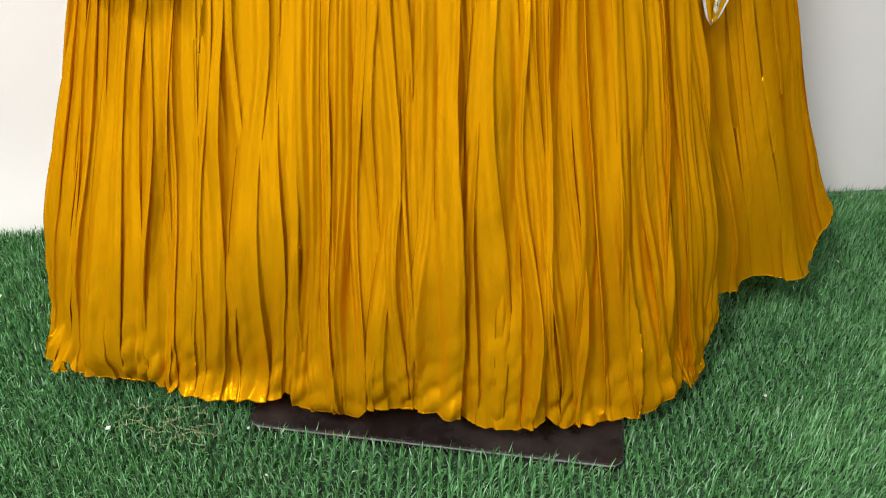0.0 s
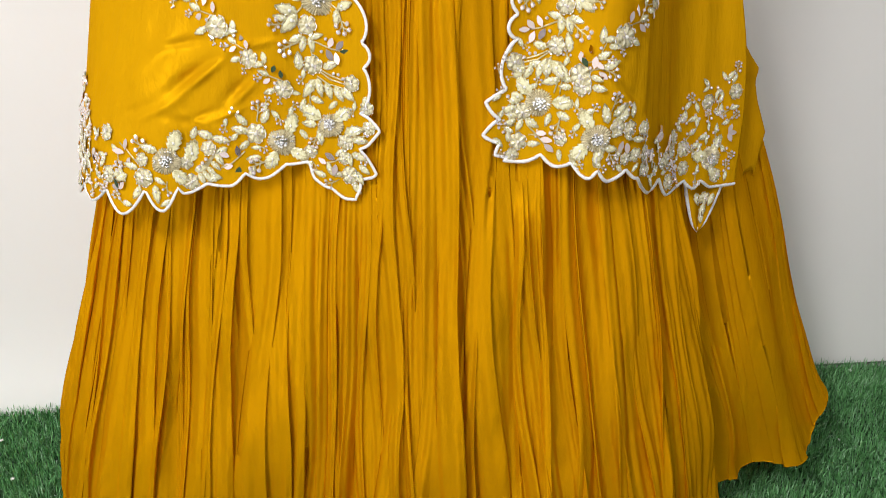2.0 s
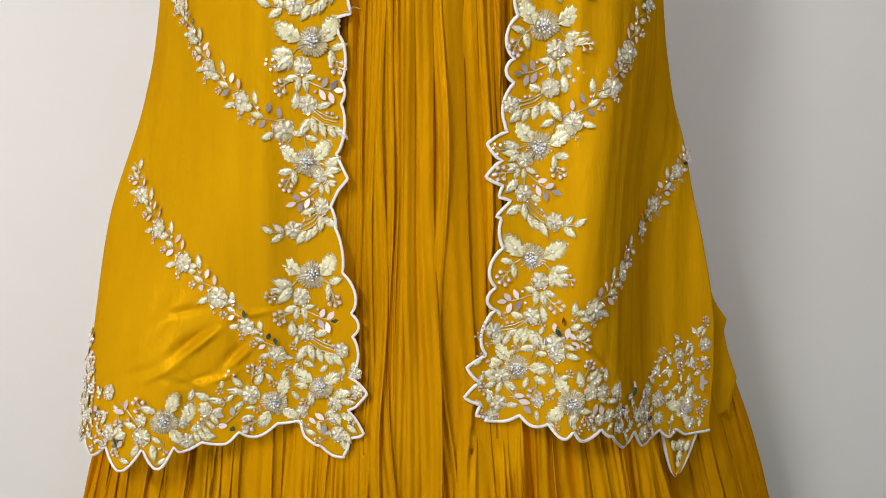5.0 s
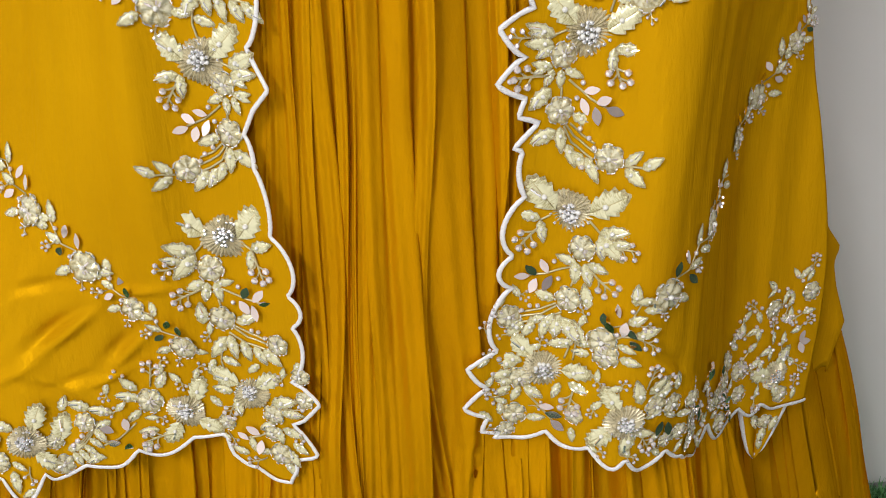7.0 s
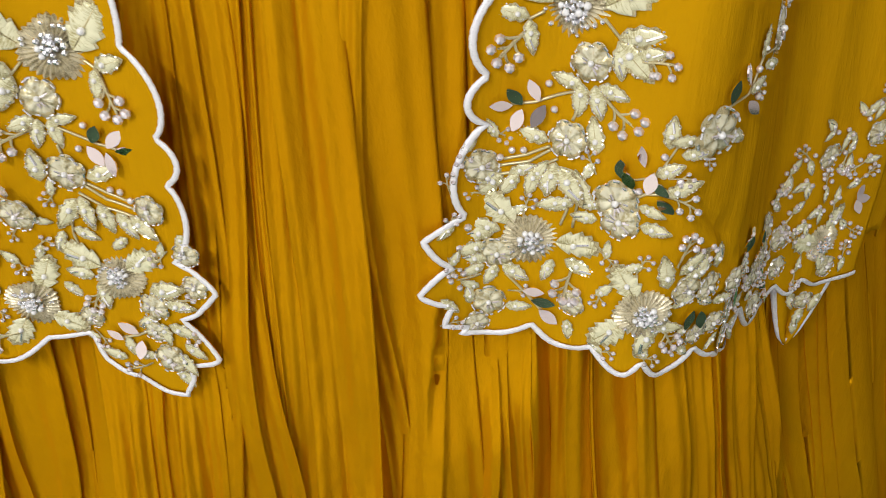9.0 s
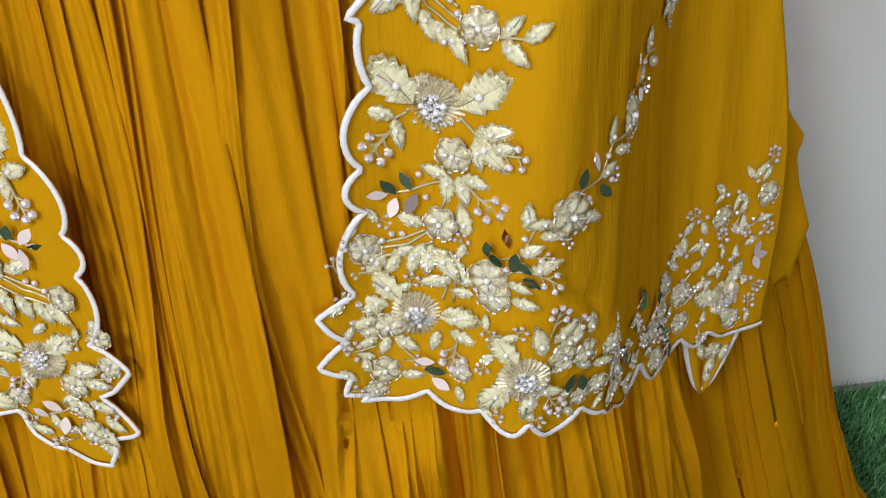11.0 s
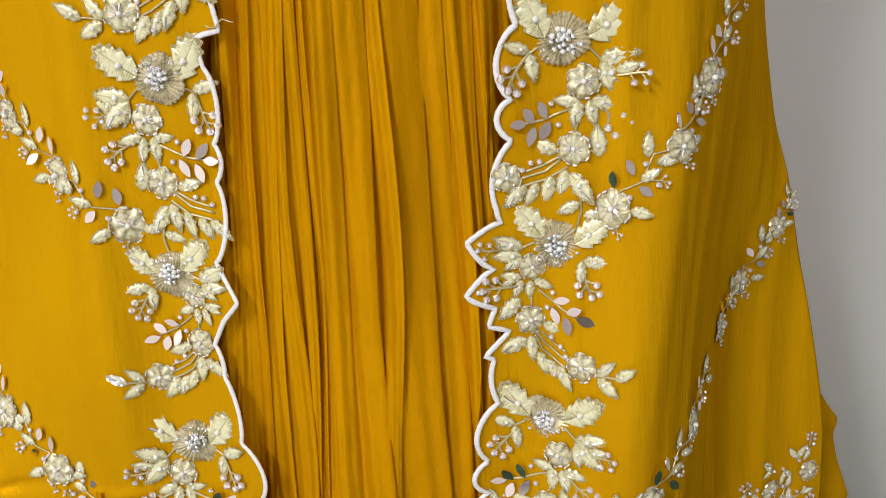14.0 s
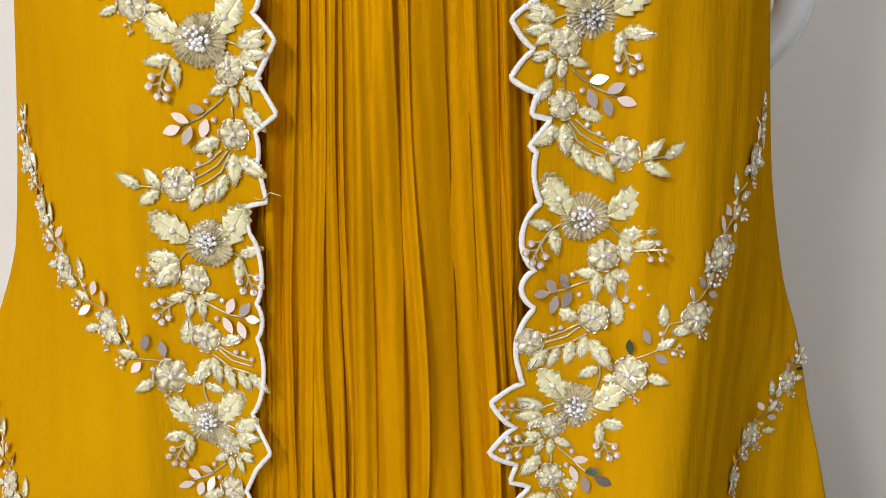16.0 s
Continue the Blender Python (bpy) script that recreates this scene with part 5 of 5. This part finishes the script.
def corner(n_, flowers, area, count, seed):
    """Flowers of the hem border and the thick growth of small motifs round them."""
    g = random.Random(seed)
    taken = []
    for x, z, a in flowers:
        n_.start(x, z)
        n_.flower(0, 0, 12.5)
        n_.big_leaf(6 * math.cos(radians(a)), 6 * math.sin(radians(a)), a), n_.big_leaf(6 * math.cos(radians(a + 105)), 6 * math.sin(radians(a + 105)), a + 105)
        n_.big_leaf(6 * math.cos(radians(a + 215)), 6 * math.sin(radians(a + 215)), a + 215, 15)
        taken.append((n_.u0, z, 0.019))
    for _ in range(4000):
        if count <= 0:
            break
        x, z = area(g)
        u = n_.panel.u_of_x(x, z)
        r = 0.0078
        if any(math.hypot(u - a, z - b_) < r + q * 0.6 for a, b_, q in taken):
            continue
        taken.append((u, z, 0.0075))
        n_.u0, n_.z0 = u, z
        kind = g.random()
        a = g.uniform(0, 360)
        if kind < 0.26:
            n_.small(0, 0, 8.2)
        elif kind < 0.5:
            n_.leaf(0, 0, a, 12), n_.leaf(0, 0, a + 70, 10), n_.bead(2, -2), n_.bead(-2, 2)
        elif kind < 0.9:
            n_.spray(0, 0, a, 14, 5), n_.leaf(0, 0, a + 150, 10), n_.bead(3, 3), n_.bead(-3, 1)
        else:
            n_.mirror(0, 0, a), n_.mirror(0, 0, a + 60), n_.mirror(0, 0, a - 65)
        count -= 1


def right_area(g):
    x = g.uniform(0.196, 0.315)
    reach = float(np.interp(x, [0.06, 0.12, 0.16, 0.21, 0.24, 0.275, 0.32], [0.085, 0.085, 0.055, 0.035, 0.045, 0.085, 0.11]))
    z = hem_line(x, 1) + 0.010 + g.random() * reach
    return x, z


def left_area(g):
    x = -g.uniform(0.272, 0.352)
    reach = float(np.interp(-x, [0.04, 0.11, 0.15, 0.20, 0.25, 0.31, 0.335, 0.355], [0.12, 0.11, 0.065, 0.05, 0.05, 0.05, 0.09, 0.11]))
    z = hem_line(x, -1) + 0.010 + g.random() * reach
    return x, z


corner(SEW_R, [(0.292, 0.531, 60)], right_area, 150, 7)
corner(SEW_L, [], left_area, 130, 8)


def fill_gaps(n_, area, tries, room, seed):
    """Small leaves, buds and bead sprays in the bare spots of a border."""
    g = random.Random(seed)
    for _ in range(tries):
        x, z = area(g)
        u = n_.panel.u_of_x(x, z)
        if any(abs(u - a) < room + q and math.hypot(u - a, z - b_) < room + q for a, b_, q in n_.done):
            continue
        n_.u0, n_.z0 = u, z
        a, kind = g.uniform(0, 360), g.random()
        if kind < 0.2:
            n_.small(0, 0, 6.8)
        elif kind < 0.45:
            n_.leaf(-4 * math.cos(radians(a)), -4 * math.sin(radians(a)), a, 11)
        else:
            n_.spray(-5 * math.cos(radians(a)), -5 * math.sin(radians(a)), a, 12, 4), n_.leaf(0, 0, a + 140, 9)


def right_front(g):
    x = g.uniform(0.066, 0.205)
    return x, hem_line(x, 1) + 0.006 + g.random() * float(np.interp(x, [0.06, 0.13, 0.16, 0.205], [0.10, 0.095, 0.06, 0.04]))


def left_front(g):
    x = -g.uniform(0.045, 0.28)
    return x, hem_line(x, -1) + 0.006 + g.random() * float(np.interp(-x, [0.04, 0.10, 0.15, 0.20, 0.28], [0.11, 0.10, 0.055, 0.045, 0.045]))


fill_gaps(SEW_R, right_front, 1100, 0.0038, 51)
fill_gaps(SEW_L, left_front, 1300, 0.0038, 52)


def hanging_corner():
    """A pointed corner of the border that hangs below the hem, behind the panel."""
    rows, cols = 14, 13
    vs = []
    for r in range(rows):
        t = r / (rows - 1)
        for c_ in range(cols):
            w = c_ / (cols - 1) - 0.5
            half = 0.024 * (1 - t) ** 0.7 + 0.0006
            x = 0.292 - 0.004 * t + w * 2 * half
            vs.append((x, 1.017 - 0.008 * t + 0.25 * (x - 0.292) + 0.003 * math.cos(w * 9), 0.515 - 0.066 * t))
    ob = put("hanging_corner", mesh_of("hanging_corner", vs, [tuple(f)[::-1] for f in grid_faces(rows, cols)], [GEORGETTE]), JACKET, label="pointed embroidered corner hanging below the hem")
    sol = ob.modifiers.new("thick", "SOLIDIFY")
    sol.thickness, sol.offset = 0.0012, 1
    edge = [Vector(vs[r * cols]) for r in range(rows)] + [Vector(vs[r * cols + cols - 1]) for r in range(rows - 1, -1, -1)]
    cord(edge, ob, 0.0021, "white satin-stitched cord")
    g = random.Random(3)
    for x, z, a, me, size in ((0.282, 0.492, -70, LEAVES[0], 14), (0.300, 0.492, -110, LEAVES[1], 14), (0.291, 0.480, -95, LEAVES[2], 15), (0.289, 0.470, -85, LEAVES[3], 12), (0.291, 0.487, 0, SMALL[1], 7)):
        m = pose(x, 1.004, z, 90, 0, 14) @ pose(0, 0, 0, 0, 0, a + g.uniform(-8, 8)) @ Matrix.Diagonal((size / 1000, size / 1000, size / 1000, 1))
        put("small_flower" if me is SMALL[1] else "leaf", me, ob, m)


hanging_corner()


# ---- litter on the turf ----
def fleck(x, y, size, turn):
    b_ = Build()
    b_.add([(-1, -0.5, 0), (0.6, -0.7, 0.1), (1.0, 0.4, 0.3), (-0.5, 0.7, 0.15), (-0.9, -0.4, 0.35), (0.6, -0.6, 0.45), (0.9, 0.35, 0.6), (-0.45, 0.6, 0.5)], [(3, 2, 1, 0), (4, 5, 6, 7), (0, 1, 5, 4), (1, 2, 6, 5), (2, 3, 7, 6), (3, 0, 4, 7)])
    ob = put("paper_fleck", b_.mesh("paper_fleck", [FLECK], False), None, pose(x, y, 0.012, 8, 5, turn) @ Matrix.Diagonal((size, size, size, 1)))
    return tagged(ob, "tiny white paper fleck caught in the turf", "litter", "flecks on the turf")


for x, y, size, turn in ((-0.36, 0.855, 0.0035, 20), (-0.20, 0.862, 0.0022, 70), (0.41, 0.944, 0.0022, 10), (0.69, 1.46, 0.004, 50), (-0.165, 0.79, 0.0022, 140), (-0.60, 1.11, 0.003, 15), (0.60, 1.255, 0.0022, 90), (0.72, 1.28, 0.003, 35), (-0.66, 1.2, 0.003, 60)):
    fleck(x, y, size, turn)


def thatch(places, seed):
    g = random.Random(seed)
    b_ = Build()
    for x, y in places:
        for _ in range(14):
            p = Vector((x + g.gauss(0, 0.018), y + g.gauss(0, 0.010), 0.020))
            a = g.uniform(0, 6.28)
            pts = []
            for k in range(7):
                pts.append(p.copy())
                a += g.gauss(0, 0.55)
                p = p + Vector((math.cos(a) * 0.006, math.sin(a) * 0.004, g.gauss(0, 0.0012)))
            b_.tube(pts, 0.0005, 0, 4)
    ob = put("dry_strands", b_.mesh("dry_strands", [STRAW]))
    return tagged(ob, "tangle of curly dry strands lying in the turf", "litter", kind="stuff")


thatch([(-0.27, 0.845), (-0.31, 0.87)], 1)


def loose_thread():
    pts, p = [], LEFT.at(LEFT.u_of_x(-0.055, 0.947), 0.947) + Vector((0, -0.003, 0))
    for k in range(10):
        pts.append(p.copy())
        p = p + Vector((0.0016 + 0.0006 * math.sin(k * 1.1), -0.0003, -0.0012 * math.cos(k * 0.9) + 0.0004))
    b_ = Build()
    b_.tube(pts, 0.00035, 0, 5)
    put("loose_thread", b_.mesh("loose_thread", [OLIVE]), LEFT_OB, label="stray end of gold thread")


loose_thread()
